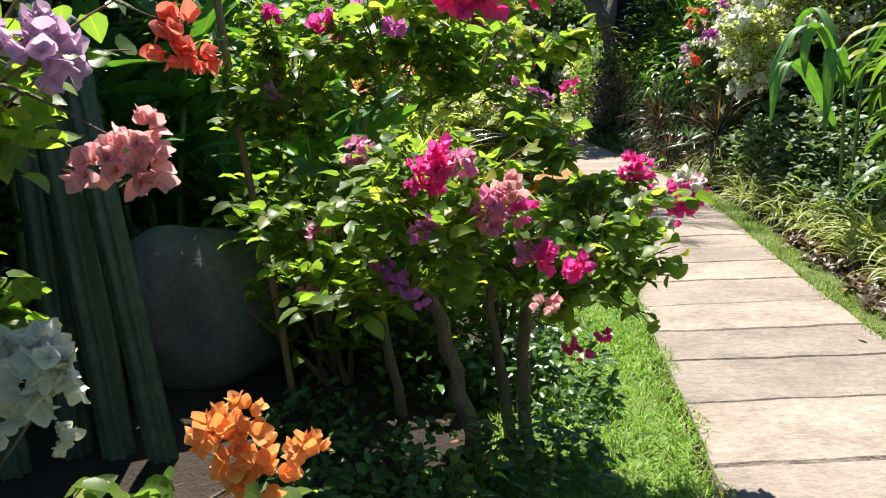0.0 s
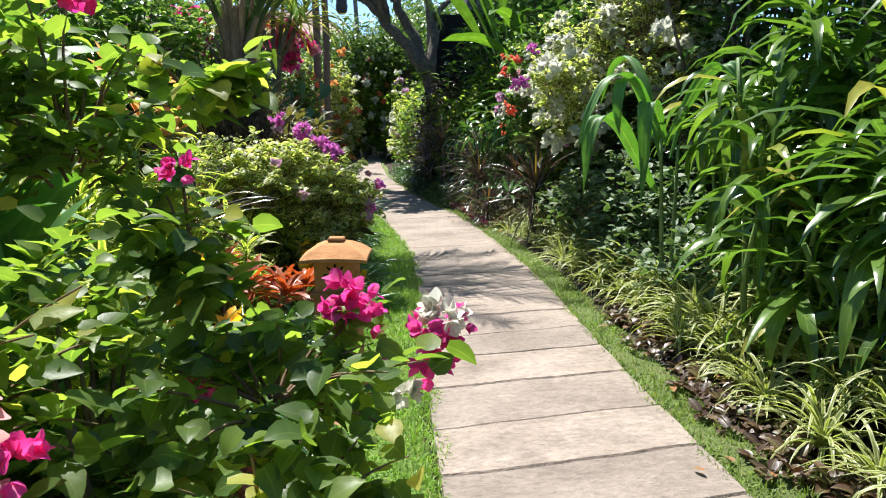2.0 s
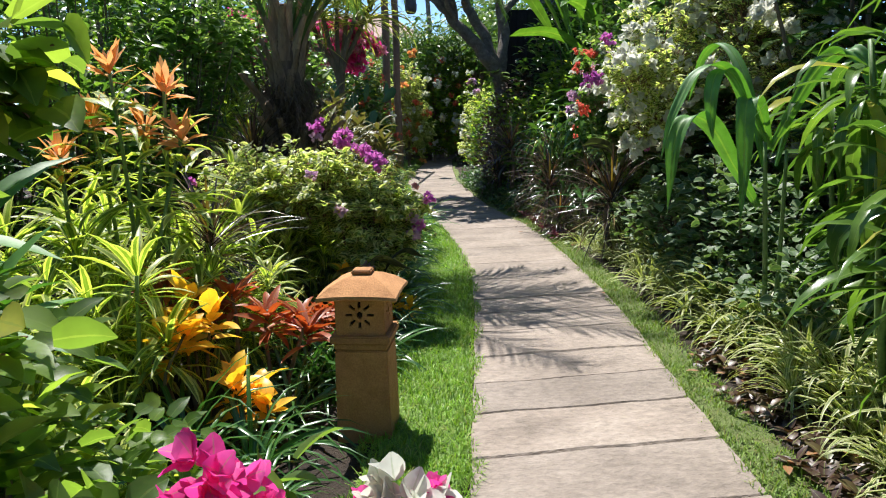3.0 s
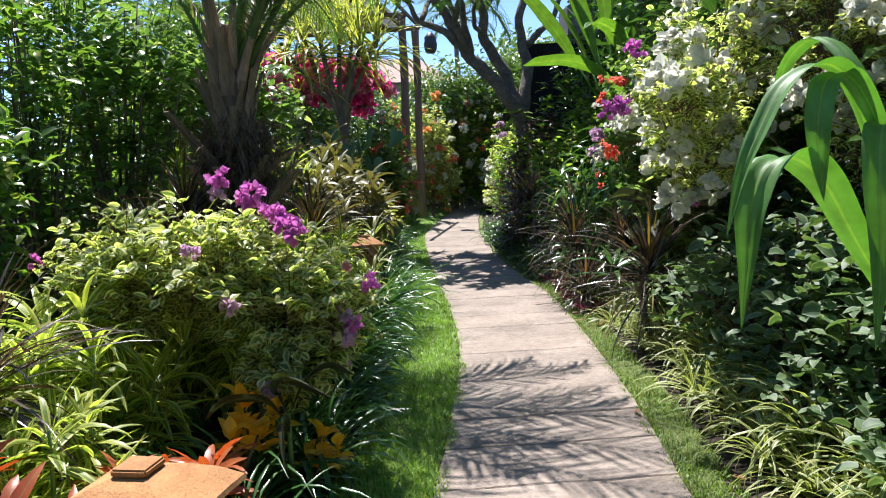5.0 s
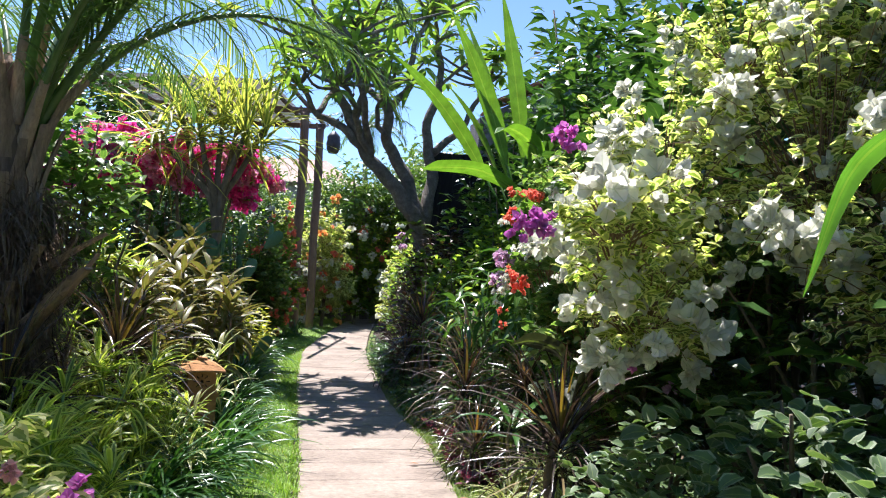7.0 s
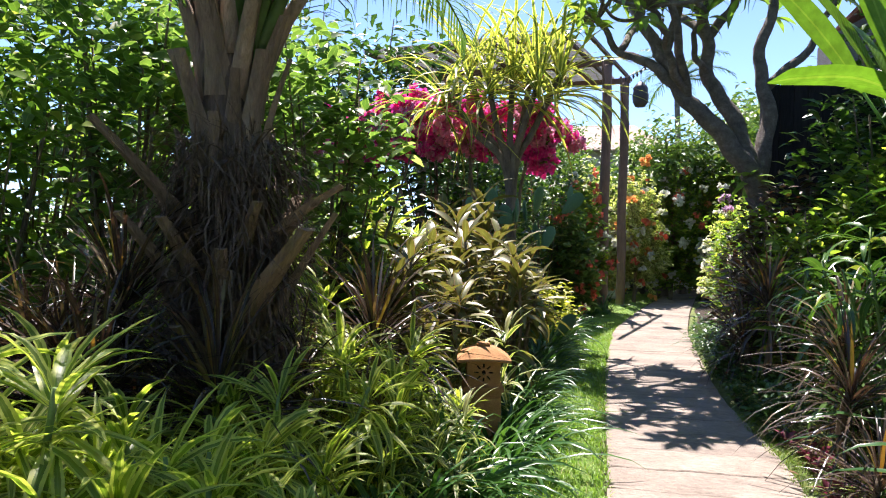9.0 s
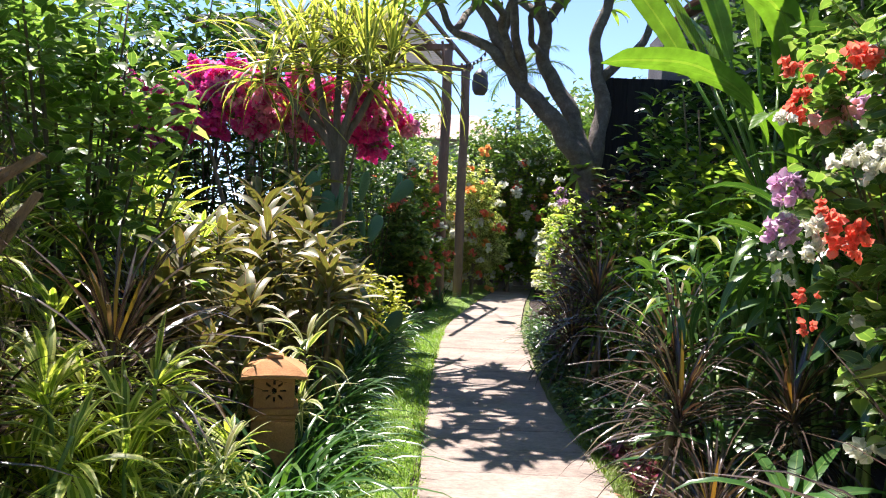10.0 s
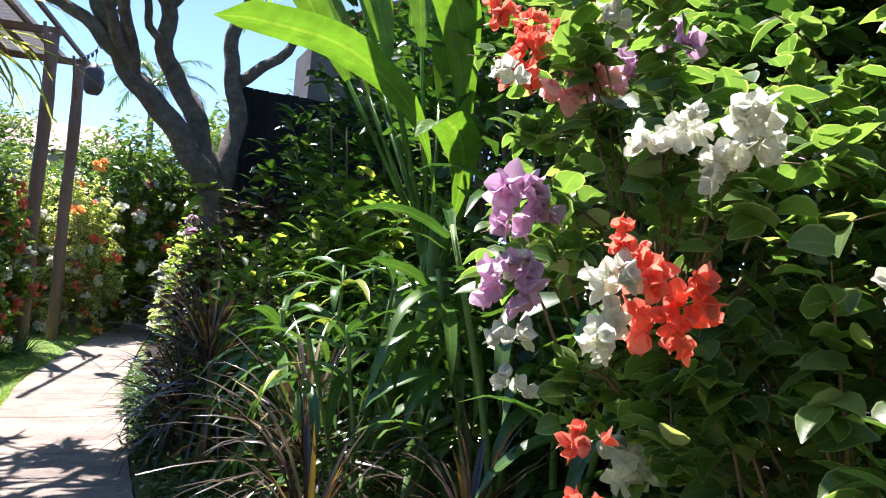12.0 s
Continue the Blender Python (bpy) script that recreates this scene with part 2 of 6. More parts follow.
M["lawn_dull"] = rough_mat("worn_turf", (0.09, 0.11, 0.035), (0.16, 0.21, 0.055), 5, 120, 0.95, 0.02, 1.0, c=(0.22, 0.19, 0.09))
M["rock"] = rough_mat("grey_boulder", (0.10, 0.10, 0.09), (0.22, 0.22, 0.20), 3, 30, 0.85, 0.02, 0.6, spot=0.3)
M["post"] = rough_mat("weathered_brown_timber", (0.13, 0.08, 0.05), (0.25, 0.16, 0.11), 5, 50, 0.8, 0.01, 0.6, stretch=(1, 1, 0.15))
M["slat"] = leaf_mat("pale_translucent_roof_slat", (0.50, 0.50, 0.50), (0.62, 0.62, 0.62), trans=0.45, rough=0.6, glow=(1, 1, 1), warm=(1, 1, 1))
M["hut_wood"] = rough_mat("black_stained_board", (0.012, 0.013, 0.016), (0.03, 0.03, 0.034), 5, 40, 0.95, 0.008, 0.5, stretch=(1, 1, 0.15))
M["hut_wood"].node_tree.nodes["Principled BSDF"].inputs["Specular IOR Level"].default_value = 0.12
M["gable"] = rough_mat("grey_render", (0.14, 0.13, 0.14), (0.22, 0.21, 0.22), 3, 50, 0.9)
M["tile"] = rough_mat("red_clay_tile", (0.26, 0.09, 0.06), (0.42, 0.17, 0.11), 4, 50, 0.8, 0.01)
M["house_roof"] = rough_mat("faded_pink_clay_tile", (0.36, 0.24, 0.19), (0.46, 0.32, 0.26), 3, 40, 0.85, 0.01)
M["house_wall"] = rough_mat("cream_plaster", (0.45, 0.40, 0.34), (0.55, 0.50, 0.44), 2, 40, 0.9)
M["iron"] = rough_mat("dark_iron", (0.03, 0.03, 0.03), (0.07, 0.06, 0.055), 12, 80, 0.5, 0.002)
M["litter"] = leaf_mat("dry_fallen_leaf", (0.16, 0.09, 0.04), (0.30, 0.19, 0.09), (0.42, 0.3, 0.12), trans=0.15, glow=(1.2, 1.0, 0.6))

# ---- mesh tools ----


class Bag:
    """Gathers quads for one mesh."""

    def __init__(self):
        self.v, self.f, self.uv, self.n = [], [], [], 0

    def add(self, v, f, uv):
        self.v.append(v)
        self.f.append(f + self.n)
        self.uv.append(uv)
        self.n += len(v)

    def mesh(self, name, material, smooth=True):
        v, f, uv = np.concatenate(self.v), np.concatenate(self.f), np.concatenate(self.uv)
        me = bpy.data.meshes.new(name)
        me.vertices.add(len(v))
        me.vertices.foreach_set("co", v.astype(np.float32).ravel())
        me.loops.add(4 * len(f))
        me.loops.foreach_set("vertex_index", f.astype(np.int32).ravel())
        me.polygons.add(len(f))
        me.polygons.foreach_set("loop_start", np.arange(0, 4 * len(f), 4, dtype=np.int32))
        me.polygons.foreach_set("use_smooth", np.full(len(f), smooth))
        me.uv_layers.new(name="UVMap").data.foreach_set("uv", uv[f.ravel()].astype(np.float32).ravel())
        me.update(calc_edges=True)
        me.materials.append(material)
        return me


def strap(s):
    return np.clip(np.minimum(0.55 + 1.8 * s, 1.0) * (1 - s ** 3.5), 0.03, 1)


def sword(s):
    return np.clip((0.7 + 0.6 * s - 0.3 * s ** 2) * (1 - s ** 1.8), 0.03, 1)


def lance(s):
    return np.clip(np.sin(np.pi * np.clip(s, 0.02, 0.99) ** 0.75) ** 0.85, 0.04, 1)


def ovate(s):
    return np.clip(1.05 * np.sin(np.pi * np.clip(s, 0.05, 0.985) ** 0.6) ** 0.8, 0.05, 1)


def bract(s):
    return np.clip(np.sin(np.pi * np.clip(s, 0.04, 0.985) ** 0.62) ** 0.6, 0.06, 1)


def blades(bag, base, az, el, length, width, droop, segs=5, prof=strap, fold=0.25, power=1.4, roll=0.0, curl=0.0, wave=0.0):
    """Many leaves at once: each starts at base, heads off at azimuth az and elevation el, and bends down by droop along its length."""
    base = np.asarray(base, float).reshape(-1, 3)
    n = len(base)
    az, el, length, width, droop, roll, curl = (np.broadcast_to(np.asarray(x, float), (n,)).copy() for x in (az, el, length, width, droop, roll, curl))
    s = np.linspace(0, 1, segs + 1)
    e = el[:, None] - droop[:, None] * s[None] ** power
    a = az[:, None] + curl[:, None] * s[None]
    t = np.stack([np.cos(e) * np.cos(a), np.cos(e) * np.sin(a), np.sin(e)], 2)
    mid = (t[:, 1:] + t[:, :-1]) / 2 * (length / segs)[:, None, None]
    c = np.concatenate([np.zeros((n, 1, 3)), np.cumsum(mid, 1)], 1) + base[:, None]
    side = np.stack([-np.sin(a), np.cos(a), np.zeros_like(a)], 2)
    nor = np.cross(t, side)
    cr, sr = np.cos(roll)[:, None, None], np.sin(roll)[:, None, None]
    side, nor = side * cr + nor * sr, nor * cr - side * sr
    w = (width[:, None] / 2 * prof(s)[None])[..., None]
    lift = fold * w * nor
    if wave:
        lift = lift + nor * w * wave * np.sin(s * 19 + az[:, None])[..., None]
    v = np.stack([c - side * w + lift, c, c + side * w + fold * w * nor], 2).reshape(-1, 3)
    k = 3 * (segs + 1)
    j = np.arange(segs) * 3
    one = np.concatenate([np.stack([j, j + 1, j + 4, j + 3], 1), np.stack([j + 1, j + 2, j + 5, j + 4], 1)])
    f = (one[None] + (np.arange(n) * k)[:, None, None]).reshape(-1, 4)
    uv = np.stack(np.broadcast_arrays(np.array([0, 0.5, 1.0])[None, :], s[:, None]), 2).reshape(-1, 2)
    bag.add(v, f, np.tile(uv, (n, 1)))
    return c[:, -1]


def tube(bag, pts, radii, sides=6, cap=True):
    pts = np.asarray(pts, float)
    radii = np.broadcast_to(np.asarray(radii, float), (len(pts),)).copy()
    if cap:
        d0, d1 = pts[0] - pts[1], pts[-1] - pts[-2]
        pts = np.concatenate([[pts[0] + d0 * 1e-3], pts, [pts[-1] + d1 * 1e-3]])
        radii = np.concatenate([[radii[0] * 0.02], radii, [radii[-1] * 0.02]])
    tan = np.gradient(pts, axis=0)
    tan[0], tan[-1] = tan[1], tan[-2]
    tan /= np.linalg.norm(tan, axis=1)[:, None] + 1e-9
    ref = np.array([1.0, 0.0, 0.0]) if abs(tan[1][0]) < 0.8 else np.array([0, 1.0, 0])
    u = np.cross(tan, ref)
    u /= np.linalg.norm(u, axis=1)[:, None] + 1e-9
    w = np.cross(tan, u)
    a = np.linspace(0, 2 * np.pi, sides, endpoint=False)
    v = pts[:, None] + radii[:, None, None] * (np.cos(a)[None, :, None] * u[:, None] + np.sin(a)[None, :, None] * w[:, None])
    k = len(pts)
    i, j = np.meshgrid(np.arange(k - 1), np.arange(sides), indexing="ij")
    j2 = (j + 1) % sides
    f = np.stack([i * sides + j, i * sides + j2, (i + 1) * sides + j2, (i + 1) * sides + j], 2).reshape(-1, 4)
    uv = np.stack(np.meshgrid(np.linspace(0, 1, k), np.linspace(0, 1, sides), indexing="ij")[::-1], 2).reshape(-1, 2)
    bag.add(v.reshape(-1, 3), f, uv)


def curve(points, n=8):
    """A smooth line through some points."""
    p = np.asarray(points, float)
    p = np.concatenate([[2 * p[0] - p[1]], p, [2 * p[-1] - p[-2]]])
    out = []
    for i in range(1, len(p) - 2):
        for t in np.linspace(0, 1, n, endpoint=False):
            out.append(0.5 * (2 * p[i] + (p[i + 1] - p[i - 1]) * t + (2 * p[i - 1] - 5 * p[i] + 4 * p[i + 1] - p[i + 2]) * t ** 2 + (3 * p[i] - p[i - 1] - 3 * p[i + 1] + p[i + 2]) * t ** 3))
    out.append(p[-2])
    return np.array(out)


def thing(name, x, y, z, label, category, group="", kind=""):
    ob = new(name)
    ob.matrix_world = pose(x, y, z)
    return tagged(ob, label, category, group, kind)


def child(name, me, parent, label="", m=None):
    """A part: a mesh object under its thing, in the thing's own coordinates."""
    ob = new(name, me)
    ob.parent = parent
    if m is not None:
        ob.matrix_basis = m
    if label:
        tagged(ob, label)
    return ob


def bm_mesh(name, bm, material, smooth=False):
    me = bpy.data.meshes.new(name)
    bm.to_mesh(me)
    bm.free()
    me.materials.append(material)
    if smooth:
        me.polygons.foreach_set("use_smooth", np.ones(len(me.polygons), dtype=bool))
    return me


def box(bm, x0, y0, z0, x1, y1, z1, bev=0.0, taper=0.0):
    m = Matrix.LocRotScale(((x0 + x1) / 2, (y0 + y1) / 2, (z0 + z1) / 2), None, (x1 - x0, y1 - y0, z1 - z0))
    got = bmesh.ops.create_cube(bm, size=1, matrix=m)["verts"]
    if taper:
        cx, cy = (x0 + x1) / 2, (y0 + y1) / 2
        for v in got:
            if v.co.z > (z0 + z1) / 2:
                v.co.x, v.co.y = cx + (v.co.x - cx) * (1 - taper), cy + (v.co.y - cy) * (1 - taper)
    if bev:
        es = list({e for v in got for e in v.link_edges})
        bmesh.ops.bevel(bm, geom=es, offset=bev, segments=2, affect="EDGES")
    return got


def scatter(n, lo, hi):
    return RNG.uniform(lo, hi, n)


# ---- plan: the edges of the path, by y ----
LY = np.array([-8, -3, 0, 2.5, 3.7, 5, 6.3, 8.2, 9.5, 10.5, 12, 14, 17, 20, 23, 28, 31, 36])
LX = np.array([0.1, 0.35, 0.6, 1.0, 1.13, 1.3, 1.52, 1.8, 1.95, 1.99, 1.98, 1.91, 1.87, 1.92, 2.3, 3.05, 3.6, 4.9])
RY = np.array([-8, -3, 0, 4, 5, 6, 7, 8, 10, 11.5, 13, 14, 15.5, 18, 20, 24, 30, 36])
RX = np.array([1.5, 1.75, 2.0, 2.43, 2.53, 2.67, 2.82, 2.95, 3.10, 3.17, 3.17, 3.04, 3.02, 3.09, 3.13, 3.5, 4.2, 5.6])


def smooth_at(y, ys, xs):
    y = np.asarray(y, float)
    return sum(np.interp(y + d, ys, xs) for d in (-0.7, -0.35, 0, 0.35, 0.7)) / 5


def left(y):
    return smooth_at(y, LY, LX)


def right(y):
    return smooth_at(y, RY, RX)


def ribbon(bag, pts, widths, side, fold=0.25, n=7):
    """One long leaf along a line of points, its face turned by the side vector."""
    c = curve(pts, n)
    k = len(c)
    w = np.interp(np.linspace(0, 1, k), np.linspace(0, 1, len(widths)), widths)[:, None] / 2
    t = np.gradient(c, axis=0)
    t /= np.linalg.norm(t, axis=1)[:, None]
    sd = np.asarray(side, float)[None] - t * (t @ np.asarray(side, float))[:, None]
    sd /= np.linalg.norm(sd, axis=1)[:, None]
    nor = np.cross(t, sd)
    m = 13
    u = np.linspace(-1, 1, m)
    lift = fold * np.abs(u) ** 1.5 + 0.07 * np.sin(u * 8.5 + 0.6) + 0.05 * np.sin(u * 15)
    ripple = 0.10 * np.sin(np.linspace(0, 9, k))[:, None, None] * np.abs(u)[None, :, None] ** 3
    v = (c[:, None] + sd[:, None] * (w[:, None] * u[None, :, None]) + nor[:, None] * w[:, None] * (lift[None, :, None] + ripple)).reshape(-1, 3)
    i_, j_ = np.meshgrid(np.arange(k - 1), np.arange(m - 1), indexing="ij")
    f = np.stack([i_ * m + j_, i_ * m + j_ + 1, (i_ + 1) * m + j_ + 1, (i_ + 1) * m + j_], 2).reshape(-1, 4)
    uv = np.stack(np.broadcast_arrays(np.linspace(0, 1, m)[None, :], np.linspace(0, 1, k)[:, None]), 2).reshape(-1, 2)
    bag.add(v, f, uv)

# ---- large structure ----
gx = np.concatenate([[-400, -120, -40], np.linspace(-10, 14, 61), [40, 120, 400]])
gy = np.concatenate([[-300, -80, -20], np.linspace(-8, 40, 97), [80, 200, 500]])
X, Y = np.meshgrid(gx, gy, indexing="ij")
bed = np.clip(np.maximum(left(Y) - 0.7 - X, X - right(Y) - 0.3) / 0.8, 0, 1)
inside = (np.abs(X) < 14) & (Y > -10) & (Y < 41)
Z = -0.045 + np.where(inside, bed * (0.06 + 0.03 * np.sin(X * 5.1 + Y * 3.3) * np.sin(Y * 4.7 - X * 2)), 0.0)
i, j = np.meshgrid(np.arange(len(gx) - 1), np.arange(len(gy) - 1), indexing="ij")
m_ = len(gy)
bag = Bag()
bag.add(np.stack([X, Y, Z], 2).reshape(-1, 3), np.stack([i * m_ + j, (i + 1) * m_ + j, (i + 1) * m_ + j + 1, i * m_ + j + 1], 2).reshape(-1, 4), np.stack([X, Y], 2).reshape(-1, 2))
ground = tagged(new("ground", bag.mesh("ground", M["soil"])), "dark bare garden soil under the planting beds", "ground", kind="structure")


def lawn_w(y):
    return np.interp(y, [-8, 1, 3, 4.2, 5, 6.5, 8, 12, 17, 20, 22, 24, 31], [1.3, 1.2, 0.9, 0.6, 0.5, 0.5, 0.5, 0.6, 0.6, 0.5, 0.7, 1.7, 1.9])


def strip_sheet(name, xa, xb, ys, z, label, mat="lawn"):
    """A turf strip between two edges, with its thickness."""
    b = Bag()
    n = len(ys)
    k = 7
    u = np.linspace(0, 1, k)
    XX = xa(ys)[:, None] * (1 - u) + xb(ys)[:, None] * u
    YY = np.repeat(ys[:, None], k, 1)
    ZZ = z + 0.012 * np.sin(XX * 9 + YY * 4) - 0.05 * ((u[None] < 0.01) | (u[None] > 0.99))
    ii, jj = np.meshgrid(np.arange(n - 1), np.arange(k - 1), indexing="ij")
    b.add(np.stack([XX, YY, ZZ], 2).reshape(-1, 3), np.stack([ii * k + jj, ii * k + jj + 1, (ii + 1) * k + jj + 1, (ii + 1) * k + jj], 2).reshape(-1, 4), np.stack([XX, YY], 2).reshape(-1, 2))
    return tagged(new(name, b.mesh(name, M[mat])), label, "lawn", kind="structure")


ys = np.linspace(-7, 33, 260)
strip_sheet("lawn_left", lambda y: left(y) - lawn_w(y), lambda y: left(y) - 0.005, ys, -0.012, "sunlit short green turf strip beside the garden path")
strip_sheet("lawn_right", lambda y: right(y) + 0.005, lambda y: right(y) + np.interp(y, [0, 8, 11, 13], [0.27, 0.25, 0.24, 0.14]) + 0.05 * np.sin(y * 1.7), ys, -0.014, "narrow worn turf edging along the path", "lawn_dull")


def grass(name, n, y0, y1, side_fn, size, label, mat="grass"):
    b = Bag()
    y = RNG.uniform(y0, y1, n)
    x = side_fn(y, RNG.uniform(0, 1, n))
    z = np.full(n, -0.018)
    ln = size * RNG.uniform(0.5, 1.25, n)
    blades(b, np.stack([x, y, z], 1), RNG.uniform(0, 6.28, n), RNG.uniform(0.5, 1.5, n), ln, 0.0075 * (size / 0.045) ** 0.5, RNG.uniform(0.2, 1.5, n), segs=2, prof=sword, fold=0.2)
    return tagged(new(name, b.mesh(name, M[mat])), label, "grass", kind="stuff")


grass("grass_blades", 36000, 0.5, 9.5, lambda y, u: left(y) + 0.03 + 0.03 * np.sin(y * 9) - (lawn_w(y) + 0.05) * u, 0.06, "short bright green turf blades")
grass("grass_blades", 20000, 9.5, 19.0, lambda y, u: left(y) + 0.02 - (lawn_w(y) + 0.05) * u, 0.07, "short bright green turf blades")
grass("grass_blades", 18000, 0.5, 14.0, lambda y, u: right(y) - 0.02 + np.interp(y, [0, 8, 11, 13], [0.31, 0.29, 0.28, 0.2]) * u - 0.03 * np.abs(np.sin(y * 5)), 0.05, "short dull olive turf blades at the path's edge", "grass_dull")
grass("grass_blades", 7000, 19.0, 32.0, lambda y, u: left(y) - lawn_w(y) * u, 0.07, "short green lawn blades")

# ---- plant kinds ----


def at(x, y, z=0.0, turn=0.0, s=1.0, sz=None):
    return Matrix.Translation((x, y, z)) @ Matrix.Rotation(turn, 4, "Z") @ Matrix.Diagonal((s, s, sz or s, 1))


def strap_clump(n, ln, w, el, dr, mat, name, segs=6, prof=strap, fold=0.3, spread=0.06):
    b = Bag()
    a = RNG.uniform(0, 6.28, n)
    r = spread * np.sqrt(RNG.uniform(0, 1, n))
    base = np.stack([r * np.cos(a), r * np.sin(a), RNG.uniform(-0.03, 0.02, n)], 1)
    blades(b, base, a + RNG.normal(0, 0.3, n), RNG.uniform(*el, n), ln * RNG.uniform(0.6, 1.15, n), w * RNG.uniform(0.75, 1.2, n), RNG.uniform(*dr, n), segs, prof, fold, curl=RNG.normal(0, 0.25, n), roll=RNG.normal(0, 0.2, n))
    return b.mesh(name, mat)


def rosettes(stems, n, ln, w, el, dr, mat, name, segs=5, prof=lance, fold=0.3, zspan=0.12):
    """Leaves whorled round the tops of several stems; stems: rows of x, y, z."""
    b = Bag()
    for sx, sy, sz in stems:
        a = np.arange(n) * 2.4 + RNG.uniform(0, 6)
        u = RNG.uniform(0, 1, n)
        base = np.stack([np.full(n, sx) + 0.012 * np.cos(a), np.full(n, sy) + 0.012 * np.sin(a), sz - zspan * (1 - u)], 1)
        blades(b, base, a, el[0] + (el[1] - el[0]) * u + RNG.normal(0, 0.12, n), ln * RNG.uniform(0.7, 1.15, n), w * RNG.uniform(0.8, 1.15, n), RNG.uniform(*dr, n), segs, prof, fold, curl=RNG.normal(0, 0.2, n), roll=RNG.normal(0, 0.25, n))
    return b.mesh(name, mat)


def stem_mesh(stems, r, mat, name, wob=0.05):
    b = Bag()
    for sx, sy, sz in stems:
        bx, by = sx * 0.35, sy * 0.35
        tube(b, curve([(bx, by, -0.1), (bx * 0.5 + sx * 0.5 + RNG.normal(0, wob), (by + sy) / 2 + RNG.normal(0, wob), sz * 0.5), (sx, sy, sz)], 4), np.linspace(r * 1.2, r * 0.8, 9), 6)
    return b.mesh(name, mat)


def rosette_plant(name, label, category, stems, n, ln, w, el, dr, mat, r=0.012, group="", prof=lance, zspan=0.12, stem_mat=None, segs=5, apart=False):
    t = thing(name, 0, 0, 0, label, category, group)
    if apart:
        for sx, sy, sz in stems:
            for k in range(n):
                u = RNG.uniform()
                b = Bag()
                blades(b, [(sx, sy, sz - zspan * (1 - u))], k * 2.4 + RNG.normal(0, 0.2), el[0] + (el[1] - el[0]) * u, ln * RNG.uniform(0.7, 1.15), w * RNG.uniform(0.8, 1.15), RNG.uniform(*dr), segs, prof, 0.3, roll=RNG.normal(0, 0.3))
                child("leaf", b.mesh("leaf", M[mat]), t)
    else:
        tagged(child("foliage", rosettes(stems, n, ln, w, el, dr, M[mat], name + "_foliage", segs, prof, zspan=zspan), t), kind="stuff")
    for one in stems:
        child("stem", stem_mesh([one], r, M[stem_mat or "bark"], name + "_stem"), t)
    return t


def ring_stems(n, rad, z0, z1):
    a = RNG.uniform(0, 6.28, n)
    r = rad * np.sqrt(RNG.uniform(0.05, 1, n))
    return np.stack([r * np.cos(a), r * np.sin(a), RNG.uniform(z0, z1, n)], 1)


def plant_out(kinds, spots, jitter=0.05, smin=0.85, smax=1.15, ground_z=-0.03):
    """Set copies of some models at the spots: the first use of each model moves the model itself."""
    used = set()
    for k, spot in enumerate(spots):
        ob = kinds[k % len(kinds)]
        x, y = spot[0] + RNG.normal(0, jitter), spot[1] + RNG.normal(0, jitter)
        z = spot[2] if len(spot) > 2 else ground_z
        s = (spot[3] if len(spot) > 3 else 1.0) * RNG.uniform(smin, smax)
        m = at(x, y, z, RNG.uniform(0, 6.28), s)
        if id(ob) in used:
            copy_thing(ob, m)
        else:
            used.add(id(ob))
            ob.matrix_basis = m


CLUSTER = {}


def bract_clusters(key):
    """Four shapes of a bougainvillea flower head in one colour: papery bracts round a tiny pale centre."""
    if key not in CLUSTER:
        made = []
        for k in range(4):
            b = Bag()
            for _ in range(8 + 2 * k):
                d = RNG.normal(0, 1, 3)
                d[2] = d[2] * 0.8 + 0.25
                d /= np.linalg.norm(d)
                u = np.cross(d, RNG.normal(0, 1, 3))
                u /= np.linalg.norm(u)
                phi = np.arange(3) * 2.094 + RNG.normal(0, 0.2, 3)
                spread = RNG.uniform(0.5, 0.95, 3)[:, None]
                out = d + spread * (np.cos(phi)[:, None] * u + np.sin(phi)[:, None] * np.cross(d, u))
                out /= np.linalg.norm(out, axis=1)[:, None]
                # each bract's face is turned to the axis of its floret
                az = np.arctan2(out[:, 1], out[:, 0])
                el = np.arcsin(np.clip(out[:, 2], -1, 1))
                side = np.stack([-np.sin(az), np.cos(az), 0 * az], 1)
                up = np.cross(out, side)
                face = d - out * (out @ d)[:, None]
                roll = np.arctan2(-(face * side).sum(1), (face * up).sum(1))
                base = np.repeat((d * np.array([1.0, 1.0, 0.8]) * RNG.uniform(0.012, 0.048))[None], 3, 0)
                blades(b, base, az, el, RNG.uniform(0.036, 0.05, 3), RNG.uniform(0.036, 0.048, 3), RNG.uniform(-0.3, 0.5, 3), 5, bract, 0.28, roll=roll, wave=0.16)
            made.append(b.mesh(key + "_flower", FLOWER[key]))
        CLUSTER[key] = made
    return CLUSTER[key]


